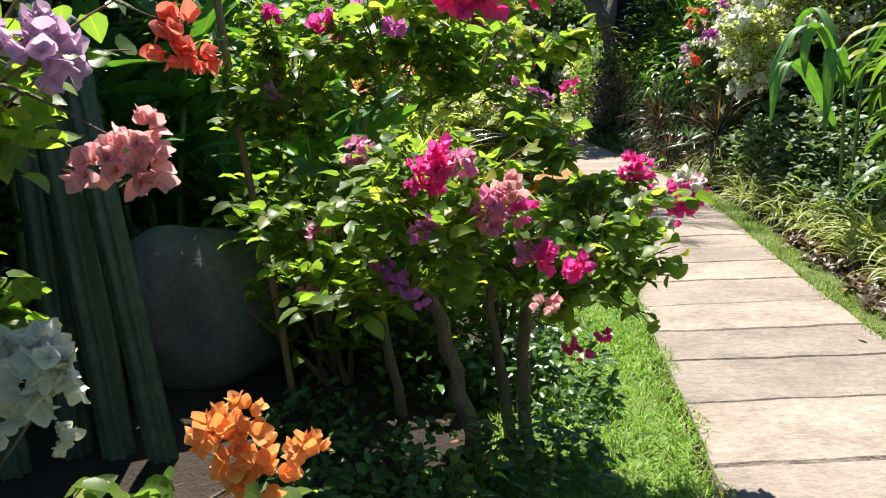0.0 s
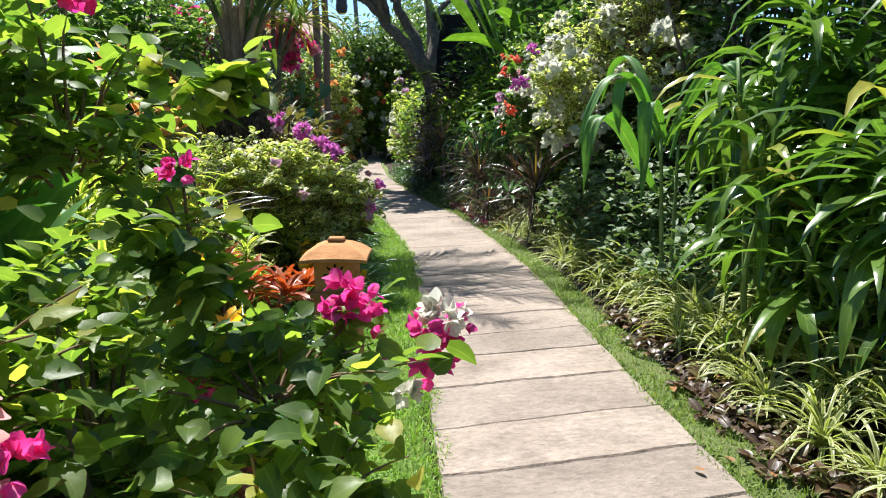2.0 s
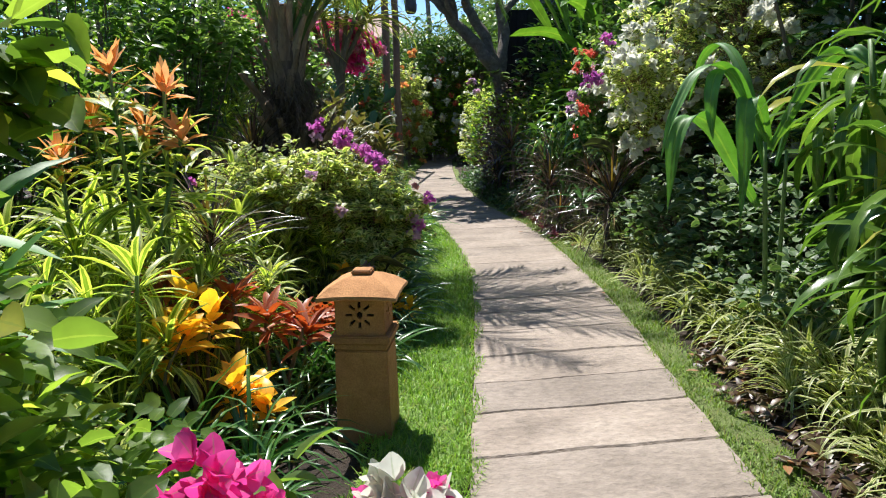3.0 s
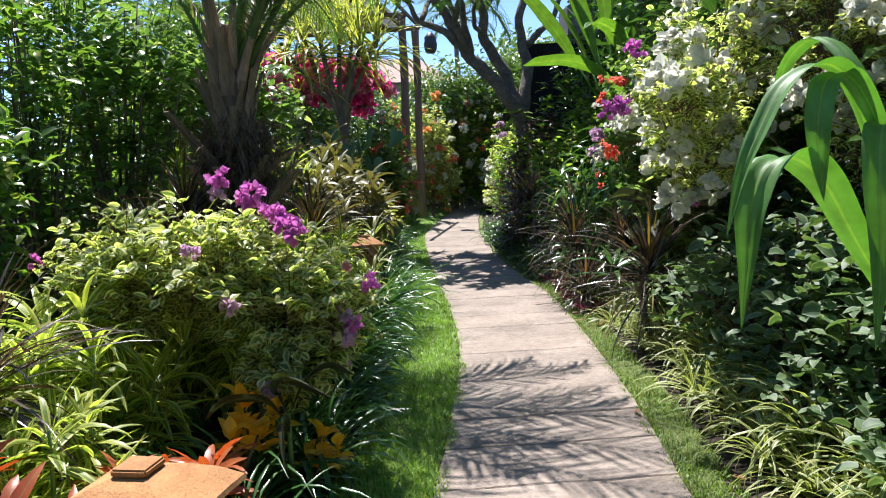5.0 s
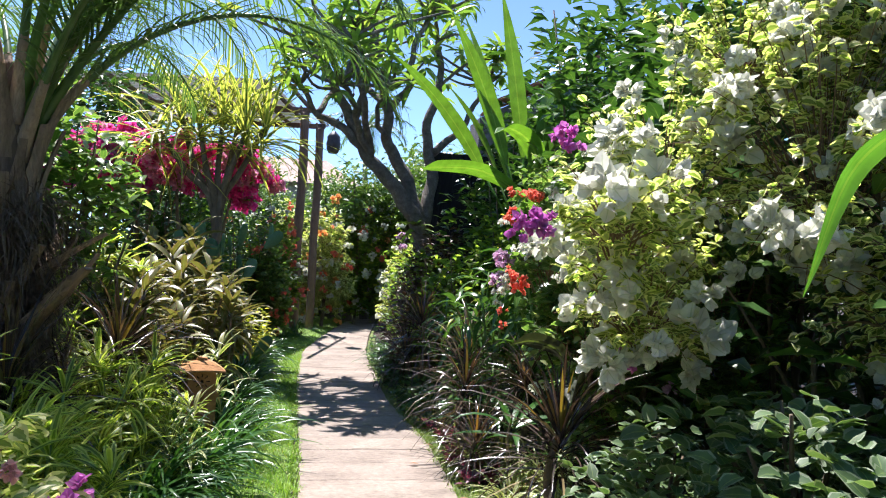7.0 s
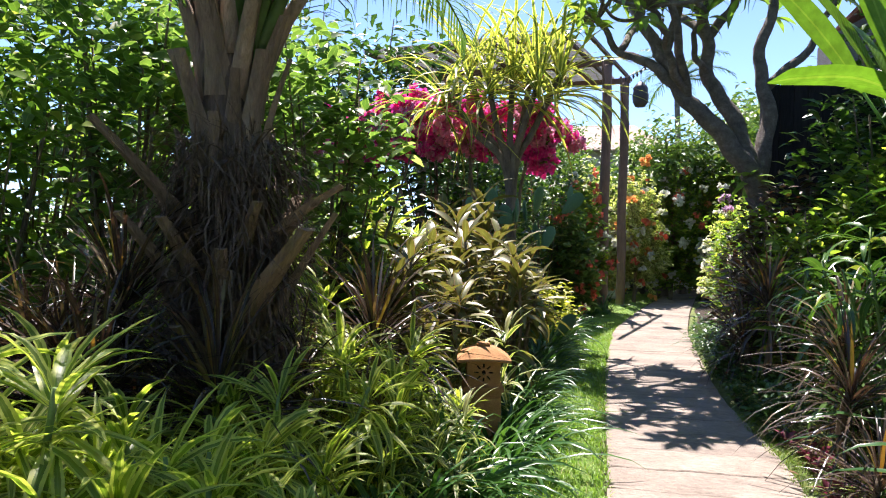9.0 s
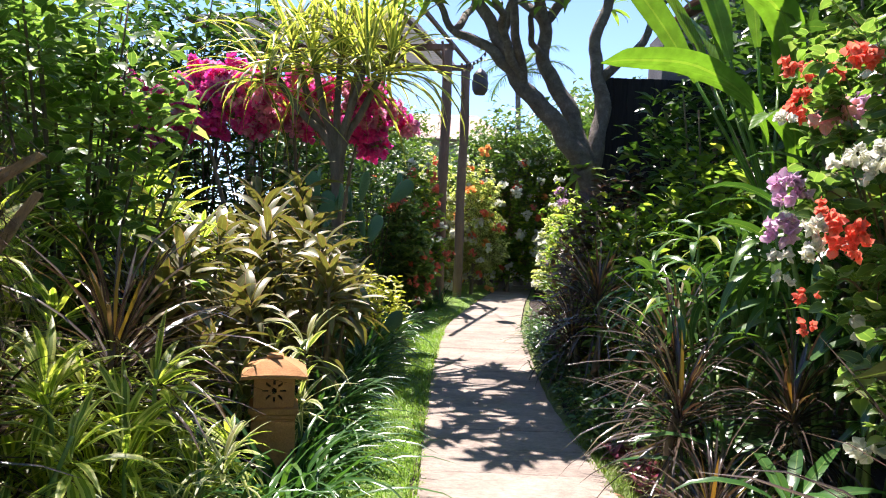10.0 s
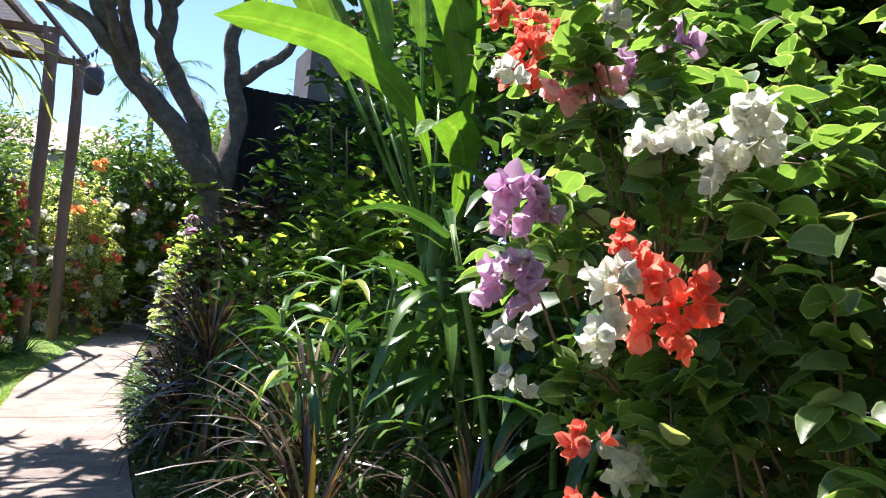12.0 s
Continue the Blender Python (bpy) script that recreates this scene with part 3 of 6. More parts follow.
def bougainvillea(name, label, base, lobes, twigs, leaves, leaf, mat, flowers=(), pinned=(), trunks=(), droop=0.25, inner=0.35, category="flowering shrub"):
    """A shrub: trunks, arching twigs that fill some lobes (x, y, z, rx, ry, rz), leaves along the twigs, flower heads at their ends."""
    t = thing(name, *base, label, category)
    o = np.array(base, float)
    tw, fol = Bag(), Bag()
    for row in trunks:
        p = curve(np.array(row[:-1], float) - o, 5)
        p[1:-1] += RNG.normal(0, row[-1] * 0.15, (len(p) - 2, 3))
        wood = Bag()
        tube(wood, p, np.linspace(row[-1], row[-1] * 0.28, len(p)) * (1 + 0.08 * np.sin(np.arange(len(p)) * 2.1)), 8)
        child("trunk", wood.mesh(name + "_trunk", M["bark"]), t, "grey-brown woody stem")
    tips = []
    lobes = np.array(lobes, float)
    vol = lobes[:, 3] * lobes[:, 4] * lobes[:, 5]
    pick = RNG.choice(len(lobes), twigs, p=(vol ** 0.7) / (vol ** 0.7).sum())
    for k in pick:
        c, r = lobes[k, :3] - o, lobes[k, 3:]
        d = RNG.normal(0, 1, 3)
        d /= np.linalg.norm(d)
        end = c + d * r * RNG.uniform(0.55, 1.08)
        start = c + d * r * RNG.uniform(0.0, inner) - np.array([0, 0, 0.35 * r[2]])
        mid = (start + end) / 2 + np.array([0, 0, droop * r[2]]) + RNG.normal(0, 0.05, 3) * r
        s = np.linspace(0, 1, 7)[:, None]
        p = (1 - s) ** 2 * start + 2 * s * (1 - s) * mid + s ** 2 * end
        tube(tw, p, np.linspace(0.005, 0.0015, 7), 4, cap=False)
        n = leaves
        u = RNG.uniform(0.25, 1.0, n)[:, None]
        q = (1 - u) ** 2 * start + 2 * u * (1 - u) * mid + u ** 2 * end + RNG.normal(0, 0.018, (n, 3))
        a = np.arctan2(d[1], d[0]) + RNG.uniform(-2.0, 2.0, n)
        blades(fol, q, a, RNG.uniform(-0.5, 0.7, n), leaf * RNG.uniform(0.6, 1.2, n), leaf * 0.74 * RNG.uniform(0.75, 1.1, n), RNG.uniform(0.1, 0.9, n), 4, ovate, 0.3, roll=RNG.normal(0, 0.55, n))
        tips.append((end, d))
    tagged(child("twig", tw.mesh(name + "_twig", M["twig"]), t), kind="stuff")
    tagged(child("foliage", fol.mesh(name + "_foliage", M[mat]), t), kind="stuff")
    heads = [(np.array(p[:3]) - o, p[3], p[4] if len(p) > 4 else 1.0) for p in pinned]
    for key, count, size in flowers:
        for _ in range(count):
            e, d = tips[RNG.integers(len(tips))]
            heads.append((e + d * 0.03 + RNG.normal(0, 0.02, 3), key, size * RNG.uniform(0.75, 1.25)))
    for p, key, size in heads:
        me = bract_clusters(key)[RNG.integers(4)]
        child("flower_head", me, t, key + " papery flower head", Matrix.Translation(p) @ Euler(RNG.uniform(-0.6, 0.6, 3) + np.array([0, 0, RNG.uniform(0, 6)])).to_matrix().to_4x4() @ Matrix.Diagonal((size, size, size, 1)))
    return t


def leafy_bush(name, label, lobes, n, leaf, ratio, mat, category="shrub", prof=ovate, segs=3, droop=(0.2, 0.9), shell=0.55, stems=True):
    """A dense bush or hedge plant about its own origin, all leaves in the outer shell of its lobes."""
    t = thing(name, 0, 0, 0, label, category)
    b, w = Bag(), Bag()
    lobes = np.array(lobes, float)
    area = (lobes[:, 3] * lobes[:, 4] * lobes[:, 5]) ** 0.66
    for c, share in zip(lobes, area / area.sum()):
        m = max(8, int(n * share))
        d = RNG.normal(0, 1, (m, 3))
        d /= np.linalg.norm(d, axis=1)[:, None]
        lump = 1 + 0.18 * np.sin(d[:, 0] * 5 + c[0] * 7) * np.sin(d[:, 1] * 6 + c[1]) + 0.1 * np.sin(d[:, 2] * 9)
        p = c[:3] + d * c[3:] * (RNG.uniform(shell, 1.0, m) * lump)[:, None]
        p[:, 2] = np.maximum(p[:, 2], 0.03)
        blades(b, p, np.arctan2(d[:, 1], d[:, 0]) + RNG.normal(0, 0.9, m), RNG.uniform(-0.3, 0.9, m), leaf * RNG.uniform(0.6, 1.2, m), leaf * ratio * RNG.uniform(0.8, 1.1, m), RNG.uniform(*droop, m), segs, prof, 0.3, roll=RNG.normal(0, 0.4, m))
        for _ in range(7):
            e = c[:3] + RNG.normal(0, 0.45, 3) * c[3:]
            tube(w, curve([(RNG.normal(0, 0.06), RNG.normal(0, 0.06), -0.1), (e[0] * 0.5, e[1] * 0.5, max(0.1, e[2] * 0.5)), (e[0], e[1], max(0.15, e[2]))], 4), np.linspace(0.02, 0.006, 9), 5)
    tagged(child("foliage", b.mesh(name + "_foliage", M[mat]), t), kind="stuff")
    if stems:
        child("trunk", w.mesh(name + "_trunk", M["bark"]), t)
    return t


def one_mesh(name, me, label, category, group=""):
    t = thing(name, 0, 0, 0, label, category, group)
    tagged(child("foliage", me, t), kind="stuff")
    return t


# ---- right border ----
def spider_kind():
    return one_mesh("spider_plant", strap_clump(46, 0.40, 0.020, (0.35, 1.45), (0.9, 2.2), M["spider"], "spider_plant", spread=0.07), "low grassy plant with cream-striped arching leaves", "plant", "striped edging plants")


spiders = [spider_kind() for _ in range(5)]
spots = []
for y in np.arange(2.0, 9.2, 0.27):
    spots.append((float(right(y)) + 0.42, y, 0.02, 0.95))
    spots.append((float(right(y)) + 0.66, y + 0.12, 0.16, 1.1))
for y in np.arange(2.2, 6.0, 0.4):
    spots.append((float(right(y)) + 0.92, y + 0.05, 0.30, 1.15))
for y in np.arange(9.2, 15.5, 0.33):
    spots.append((float(right(y)) + 0.40, y, 0.0, 0.9))
    if RNG.uniform() < 0.6:
        spots.append((float(right(y)) + 0.62, y, 0.1, 1.0))
near_spider = rosette_plant("spider_plant", "low grassy plant with cream-striped arching leaves", "plant", [(0, 0, 0.04)], 42, 0.40, 0.021, (0.1, 1.4), (0.9, 2.2), "spider", 0.012, "striped edging plants", prof=strap, zspan=0.05, segs=6, apart=True)
spots = [(q[0] + (0.14 if q[1] < 6.5 else 0.06),) + tuple(q[1:]) for q in spots]
near = [q for q in spots if 3.2 < q[1] < 8.2 and q[2] < 0.1]
plant_out([near_spider], near, 0.05)
edging = [one_mesh("low_edging_plant", rosettes([(0, 0, 0.06), (0.1, 0.05, 0.05), (-0.09, 0.07, 0.06), (0.03, -0.1, 0.05), (0.0, 0.16, 0.06)], 9, 0.07, 0.045, (-0.1, 0.8), (0.3, 1.0), M["dark_bush"], "low_edging_plant", 3, ovate, zspan=0.07), "small dark maroon-green round-leaved edging plant on soil", "plant", "dark low edging plants") for _ in range(2)]
plant_out(edging, [(float(right(y)) + 0.36 + 0.05 * math.sin(11 * y), y) for y in np.arange(2.0, 6.6, 0.17)], 0.04)
plant_out(spiders, [q for q in spots if q not in near], 0.06)

lances = [rosette_plant("corn_plant", "tall clump of glossy lance-leaved green canes", "plant", ring_stems(9, 0.42, 0.55, 1.95), 20, 0.50, 0.064, (-0.6, 1.0), (0.9, 2.2), "lance", 0.016, "glossy cane plants", zspan=0.35, stem_mat="green_stem") for _ in range(3)]
plant_out(lances, [(3.52, 3.1, 0, 1.05), (3.5, 3.9, 0, 1.1), (3.55, 4.6, 0, 1.12), (3.52, 5.25, 0, 1.08), (4.0, 3.5, 0, 1.25), (4.05, 4.4, 0, 1.25), (4.1, 5.3, 0, 1.2), (3.3, 2.2, 0, 1.0), (3.9, 2.3, 0, 1.15), (3.9, 6.2, 0, 1.05)], 0.06, 0.95, 1.08)

shade_bush = [leafy_bush("broadleaf_shrub", "low shrub with grey-green pale-edged rounded leaves", [(0, 0, 0.32, 0.42, 0.42, 0.36), (0.2, 0.25, 0.4, 0.3, 0.3, 0.3)], 430, 0.085, 0.8, "mottle") for _ in range(2)]
plant_out(shade_bush, [(3.5, 6.3, 0, 0.9), (3.6, 6.9, 0, 0.85), (3.65, 7.5, 0, 0.85), (4.0, 7.0, 0, 1.3), (3.7, 8.1, 0, 0.8), (4.1, 7.8, 0, 1.3), (3.8, 8.45, 0.3, 1.2), (3.95, 8.1, 0.4, 1.3), (3.85, 7.5, 0.3, 1.2), (3.75, 8.85, 0.2, 1.1)], 0.05)

edge_mounds = [leafy_bush("low_shrub", "low dark green leafy shrub spilling over the path edge", [(0, 0, 0.14, 0.26, 0.26, 0.18), (0.1, 0.05, 0.28, 0.18, 0.18, 0.14)], 230, 0.07, 0.45, "hedge", prof=lance, stems=False) for _ in range(2)]
plant_out(edge_mounds, [(float(right(y)) + 0.26 + 0.05 * math.sin(5 * y), y) for y in np.arange(13.3, 19.6, 0.36)], 0.04)
plant_out([copy_thing(g, at(0, 0)) for g in spiders[:2]], [(float(right(y)) + 0.27, y, -0.02, 0.75) for y in np.arange(11.6, 14.6, 0.42)], 0.04)

# big drooping blades
t = thing("giant_grass", 3.32, 6.22, 0, "tall reed with broad arching bright green blades", "plant")
b = Bag()
tube(b, curve([(0.05, 0.05, -0.1), (0.0, 0.0, 0.6), (-0.05, -0.02, 1.35)], 5), np.linspace(0.02, 0.012, 11), 7)
tube(b, curve([(0.12, 0.1, -0.1), (0.12, 0.05, 0.6), (0.1, 0.0, 1.3)], 5), np.linspace(0.018, 0.011, 11), 7)
child("stems", b.mesh("reed_stems", M["green_stem"]), t)
REED = (((3.25, 6.3, 1.35), (3.05, 6.15, 1.68), (2.89, 6.05, 1.79), (2.74, 6.02, 1.74), (2.64, 6.0, 1.58), (2.59, 6.0, 1.45), (2.55, 6.0, 1.28)), 0.085, (0.55, -0.8, 0.1)), \
    (((3.28, 6.25, 1.4), (3.02, 6.1, 1.72), (2.88, 6.03, 1.75), (2.82, 5.98, 1.64), (2.82, 5.97, 1.50), (2.835, 5.97, 1.38)), 0.085, (0.85, -0.5, 0)), \
    (((3.3, 6.3, 0.95), (3.05, 6.15, 1.23), (2.88, 6.05, 1.43), (2.76, 6.02, 1.51), (2.665, 6.0, 1.48), (2.615, 5.98, 1.36), (2.60, 5.97, 1.2), (2.585, 5.97, 1.0)), 0.125, (0.8, -0.6, 0.1)), \
    (((3.36, 6.3, 1.3), (3.22, 6.2, 1.55), (3.10, 6.1, 1.60), (3.06, 6.05, 1.45), (3.05, 6.02, 1.2), (3.03, 6.0, 0.9)), 0.11, (0.9, -0.4, 0)), \
    (((3.36, 6.3, 1.3), (3.5, 6.1, 1.75), (3.6, 5.95, 1.85), (3.66, 5.85, 1.7), (3.68, 5.8, 1.4)), 0.10, (0.8, -0.6, 0)), \
    (((3.3, 6.25, 1.2), (3.25, 6.4, 1.7), (3.2, 6.6, 1.95), (3.15, 6.8, 1.9), (3.1, 6.9, 1.6)), 0.09, (1, 0, 0)), \
    (((3.4, 6.3, 1.2), (3.55, 6.35, 1.6), (3.75, 6.3, 1.75), (3.9, 6.2, 1.6)), 0.06, (0.8, -0.6, 0))
for pts, w_, sd in REED:
    b = Bag()
    ribbon(b, np.array(pts) - np.array([3.32, 6.22, 0]), np.array([0.35, 0.8, 1.0, 1.0, 0.85, 0.5, 0.03]) * w_, sd)
    child("leaf", b.mesh("reed_leaf", M["corn"]), t)

bougainvillea("bougainvillea", "large white-flowering bougainvillea with variegated leaves and violet sprays", (4.1, 8.8, 0),
              [(3.75, 9.0, 2.15, 0.62, 0.6, 0.62), (3.62, 8.8, 1.55, 0.48, 0.55, 0.45), (4.35, 8.5, 2.35, 0.75, 0.7, 0.75), (4.6, 8.0, 1.7, 0.7, 0.6, 0.7), (4.2, 9.0, 2.95, 0.6, 0.6, 0.45), (4.9, 8.6, 3.0, 0.7, 0.7, 0.5), (3.2, 8.25, 1.9, 0.36, 0.28, 0.3), (3.35, 8.5, 1.8, 0.35, 0.35, 0.35)],
              700, 13, 0.062, "boug_var", (("white", 120, 1.35), ("white", 55, 1.8)),
              [(2.80, 8.12, 1.84, "violet", 0.9), (2.84, 8.10, 1.80, "violet", 0.8), (2.78, 8.15, 1.79, "violet", 0.8), (2.88, 8.12, 1.83, "violet", 0.7), (2.84, 7.87, 2.13, "violet", 0.7), (2.87, 7.86, 2.09, "violet", 0.65),
               (3.53, 8.88, 1.27, "violet", 1.1), (3.56, 8.85, 1.22, "violet", 0.9), (3.50, 10.42, 2.21, "coral", 0.8), (3.55, 10.42, 2.20, "coral", 0.7)],
              [[(4.55, 8.7, -0.1), (4.5, 8.65, 0.6), (4.4, 8.6, 1.3), 0.04], [(4.75, 8.4, -0.1), (4.8, 8.35, 1.0), (4.85, 8.3, 2.0), 0.04]])
bougainvillea("bougainvillea", "leafy green bougainvillea with white, coral and lilac flower heads", (4.0, 10.5, 0),
              [(3.72, 10.55, 1.75, 0.45, 0.45, 0.55), (3.9, 10.2, 1.3, 0.5, 0.45, 0.5), (4.35, 10.2, 1.85, 0.6, 0.55, 0.65), (4.1, 11.1, 2.25, 0.6, 0.45, 0.45), (4.6, 11.0, 2.6, 0.6, 0.5, 0.5), (4.7, 9.9, 1.4, 0.6, 0.6, 0.8), (4.2, 10.5, 0.8, 0.5, 0.5, 0.5)],
              560, 18, 0.076, "boug_dark", (("white", 12, 0.9), ("lilac", 6, 0.9)),
              [(3.35, 10.10, 1.60, "coral", 0.75), (3.39, 10.11, 1.54, "coral", 0.6), (3.30, 10.12, 1.61, "coral", 0.72), (3.33, 10.12, 1.56, "coral", 0.77), (3.37, 10.12, 1.555, "coral", 0.59), (3.28, 10.13, 1.66, "coral", 0.47), (3.25, 10.15, 1.385, "coral", 0.51), (3.26, 10.15, 1.30, "coral", 0.47),
               (3.25, 10.12, 1.60, "white", 0.58), (3.25, 10.12, 1.53, "white", 0.58), (3.43, 10.08, 1.83, "white", 0.78), (3.48, 10.1, 1.80, "white", 0.70), (3.41, 10.08, 1.76, "white", 0.74), (3.33, 10.15, 1.80, "white", 0.62), (3.37, 10.12, 1.83, "white", 0.55),
               (3.54, 9.92, 1.62, "white", 0.55), (3.57, 9.92, 1.60, "white", 0.51), (3.56, 10.64, 2.05, "salmon", 1.1), (3.51, 10.64, 2.03, "salmon", 1.0), (3.62, 10.62, 2.06, "lilac", 0.9), (3.40, 10.68, 2.03, "coral", 0.85), (3.43, 10.68, 2.10, "coral", 0.68), (3.5, 10.95, 2.28, "coral", 0.77), (3.58, 10.95, 2.27, "coral", 0.68), (3.68, 10.95, 2.26, "coral", 0.68), (3.85, 10.7, 2.2, "lilac", 1.0),
               (3.31, 10.5, 1.76, "lilac", 1.0), (3.34, 10.5, 1.72, "lilac", 0.9), (3.28, 10.45, 1.6, "lilac", 0.9), (3.30, 10.45, 1.62, "white", 0.55), (3.27, 10.4, 1.5, "white", 0.62), (3.28, 10.4, 1.42, "white", 0.55), (3.34, 10.6, 2.0, "white", 0.62)],
              [[(4.1, 10.5, -0.1), (4.05, 10.5, 0.7), (3.9, 10.5, 1.5), 0.04], [(4.3, 10.3, -0.1), (4.35, 10.3, 0.9), (4.4, 10.2, 1.8), 0.035]], inner=0.5)

cordys = []
for _ in range(3):
    t = thing("cordyline", 0, 0, 0, "spiky purple-brown cordyline with narrow glossy leaves", "plant", "spiky dark cordylines")
    child("foliage", rosettes([(0, 0, 0.5)], 120, 0.62, 0.017, (-0.5, 1.35), (0.3, 1.4), M["cordy"], "cordyline_foliage", 5, strap, zspan=0.25), t)
    child("new_leaves", rosettes([(0, 0, 0.5)], 6, 0.36, 0.022, (0.9, 1.45), (0.0, 0.4), M["cordy_gold"], "cordyline_new_leaves", 4, strap, zspan=0.08), t, "golden young upright leaves")
    child("stem", stem_mesh([(0, 0, 0.5)], 0.025, M["bark"], "cordyline_stem"), t)
    cordys.append(t)
plant_out(cordys, [(3.52, 9.6, 0.15, 1.15), (3.45, 12.0, 0.1, 1.05), (3.38, 11.25, -0.1, 0.85), (3.40, 14.4, 0.45, 1.05), (3.6, 12.8, 0.3), (3.9, 11.6, 0.3, 1.1), (3.3, 15.4, 0.0, 1.0)], 0.02, 0.95, 1.05)
plant_out([copy_thing(g, at(0, 0)) for g in cordys[:2]], [(-0.4, 9.9, 0.4, 1.1), (-0.05, 6.6, 0.4, 1.0)], 0.02, 0.95, 1.05)

ladies = [rosette_plant("lady_palm", "dense clump of dark drooping slender-leaved palm canes", "plant", ring_stems(8, 0.36, 0.4, 1.5), 12, 0.42, 0.05, (-0.5, 0.9), (0.9, 2.0), "lady", 0.012, "slender dark palms", zspan=0.3, stem_mat="green_stem", prof=strap) for _ in range(2)]
plant_out(ladies, [(3.75, 12.35, 0, 1.0), (3.9, 13.1, 0, 1.12), (3.75, 13.9, 0, 1.0), (4.3, 12.2, 0, 1.2), (4.4, 13.6, 0, 1.3), (4.2, 11.6, 0, 1.2), (4.2, 14.8, 0, 1.2)], 0.04, 0.95, 1.05)
low_blades = [rosette_plant("palm_seedling", "low plant with a few broad dark pleated blades", "plant", [(0, 0, 0.4)], 12, 0.6, 0.06, (-0.2, 1.0), (0.5, 1.3), "strap", 0.012, "", zspan=0.2)]
plant_out(low_blades, [(3.55, 10.9, 0.15, 1.0), (3.6, 11.7, 0.1), (3.7, 9.2, 0.0, 0.9), (3.95, 10.2, 0.0, 1.0)], 0.02)

mags = [one_mesh("magenta_groundcover", rosettes([(0, 0, 0.1), (0.1, 0.05, 0.08), (-0.08, 0.06, 0.09), (0.03, -0.1, 0.07)], 9, 0.09, 0.05, (-0.1, 0.9), (0.3, 1.0), M["purple"], "magenta_groundcover", 3, ovate, zspan=0.08), "small magenta-leaved groundcover plant on dark soil", "plant", "magenta edging plants") for _ in range(2)]
plant_out(mags, [(float(right(y)) + 0.27 + 0.05 * math.sin(9 * y), y) for y in np.arange(11.0, 13.2, 0.16)], 0.04)

dark_bushes = [leafy_bush("dark_croton_bush", "upright dark maroon and green leafed bush", [(0, 0, 0.5, 0.4, 0.45, 0.5), (0.05, 0.05, 1.1, 0.36, 0.4, 0.55), (0.1, 0, 1.55, 0.28, 0.3, 0.35)], 900, 0.13, 0.42, "dark_bush", prof=lance)]
plant_out(dark_bushes, [(3.55, 16.0, 0, 1.0), (3.62, 17.0, 0, 1.02), (4.1, 16.4, 0, 1.2)], 0.02, 0.98, 1.02)
green_bushes = [leafy_bush("broadleaf_bush", "bushy green shrub with pointed sunlit leaves", [(0, 0, 0.6, 0.5, 0.5, 0.55), (0.1, 0.1, 1.2, 0.42, 0.42, 0.5), (-0.15, 0.1, 1.55, 0.3, 0.3, 0.3)], 1000, 0.12, 0.5, "boug", prof=lance) for _ in range(2)]
plant_out(green_bushes, [(3.9, 14.9, 0, 1.05), (3.75, 15.6, 0, 1.02), (4.5, 15.3, 0, 1.25), (4.6, 14.4, 0, 1.2)], 0.03, 0.98, 1.05)

t = thing("canna", 3.68, 9.92, 0, "dark bronze plant with a few broad paddle leaves", "plant")
b = Bag()
tube(b, curve([(0.05, 0.05, -0.1), (0.0, 0.0, 0.5), (0.0, 0.0, 1.0)], 4), np.linspace(0.02, 0.012, 9), 7)
child("stem", b.mesh("canna_stem", M["green_stem"]), t)
for pts, w_ in ((((0, 0, 0.9), (-0.12, -0.05, 1.15), (-0.3, -0.08, 1.22), (-0.45, -0.1, 1.2)), 0.17), (((0, 0, 0.9), (0.1, -0.12, 1.15), (0.25, -0.2, 1.2), (0.4, -0.25, 1.1)), 0.17), (((0, 0, 0.7), (-0.05, -0.15, 0.95), (-0.12, -0.32, 1.0), (-0.18, -0.45, 0.9)), 0.18)):
    b = Bag()
    ribbon(b, pts, np.array([0.08, 0.1, 0.8, 1.0, 0.9, 0.05]) * w_, (0.3, -0.8, 0.5), 0.2)
    child("leaf", b.mesh("canna_leaf", M["canna"]), t)

t = thing("canna", 0.98, 7.2, 0, "low plant with broad dark green leaves before the cream bush", "plant")
b = Bag()
tube(b, curve([(0.0, 0.05, -0.1), (0.0, 0.0, 0.2), (0.0, 0.0, 0.4)], 4), np.linspace(0.016, 0.01, 9), 7)
child("stem", b.mesh("broad_leaf_stem", M["green_stem"]), t)
for pts, w_ in ((((0, 0, 0.38), (-0.05, 0.0, 0.52), (0.05, -0.08, 0.58), (0.22, -0.12, 0.50)), 0.13), (((0, 0, 0.38), (0.08, 0.02, 0.55), (0.2, 0.03, 0.62), (0.32, 0.02, 0.56)), 0.13), (((0, 0, 0.34), (-0.1, -0.06, 0.48), (-0.25, -0.1, 0.5), (-0.36, -0.12, 0.42)), 0.12), (((0, 0, 0.3), (0.0, -0.15, 0.4), (0.02, -0.28, 0.38), (0.04, -0.38, 0.28)), 0.12)):
    b = Bag()
    ribbon(b, pts, np.array([0.08, 0.3, 0.9, 1.0, 0.8, 0.04]) * w_, (0.3, -0.8, 0.5), 0.2)
    child("leaf", b.mesh("broad_leaf", M["canna"]), t)

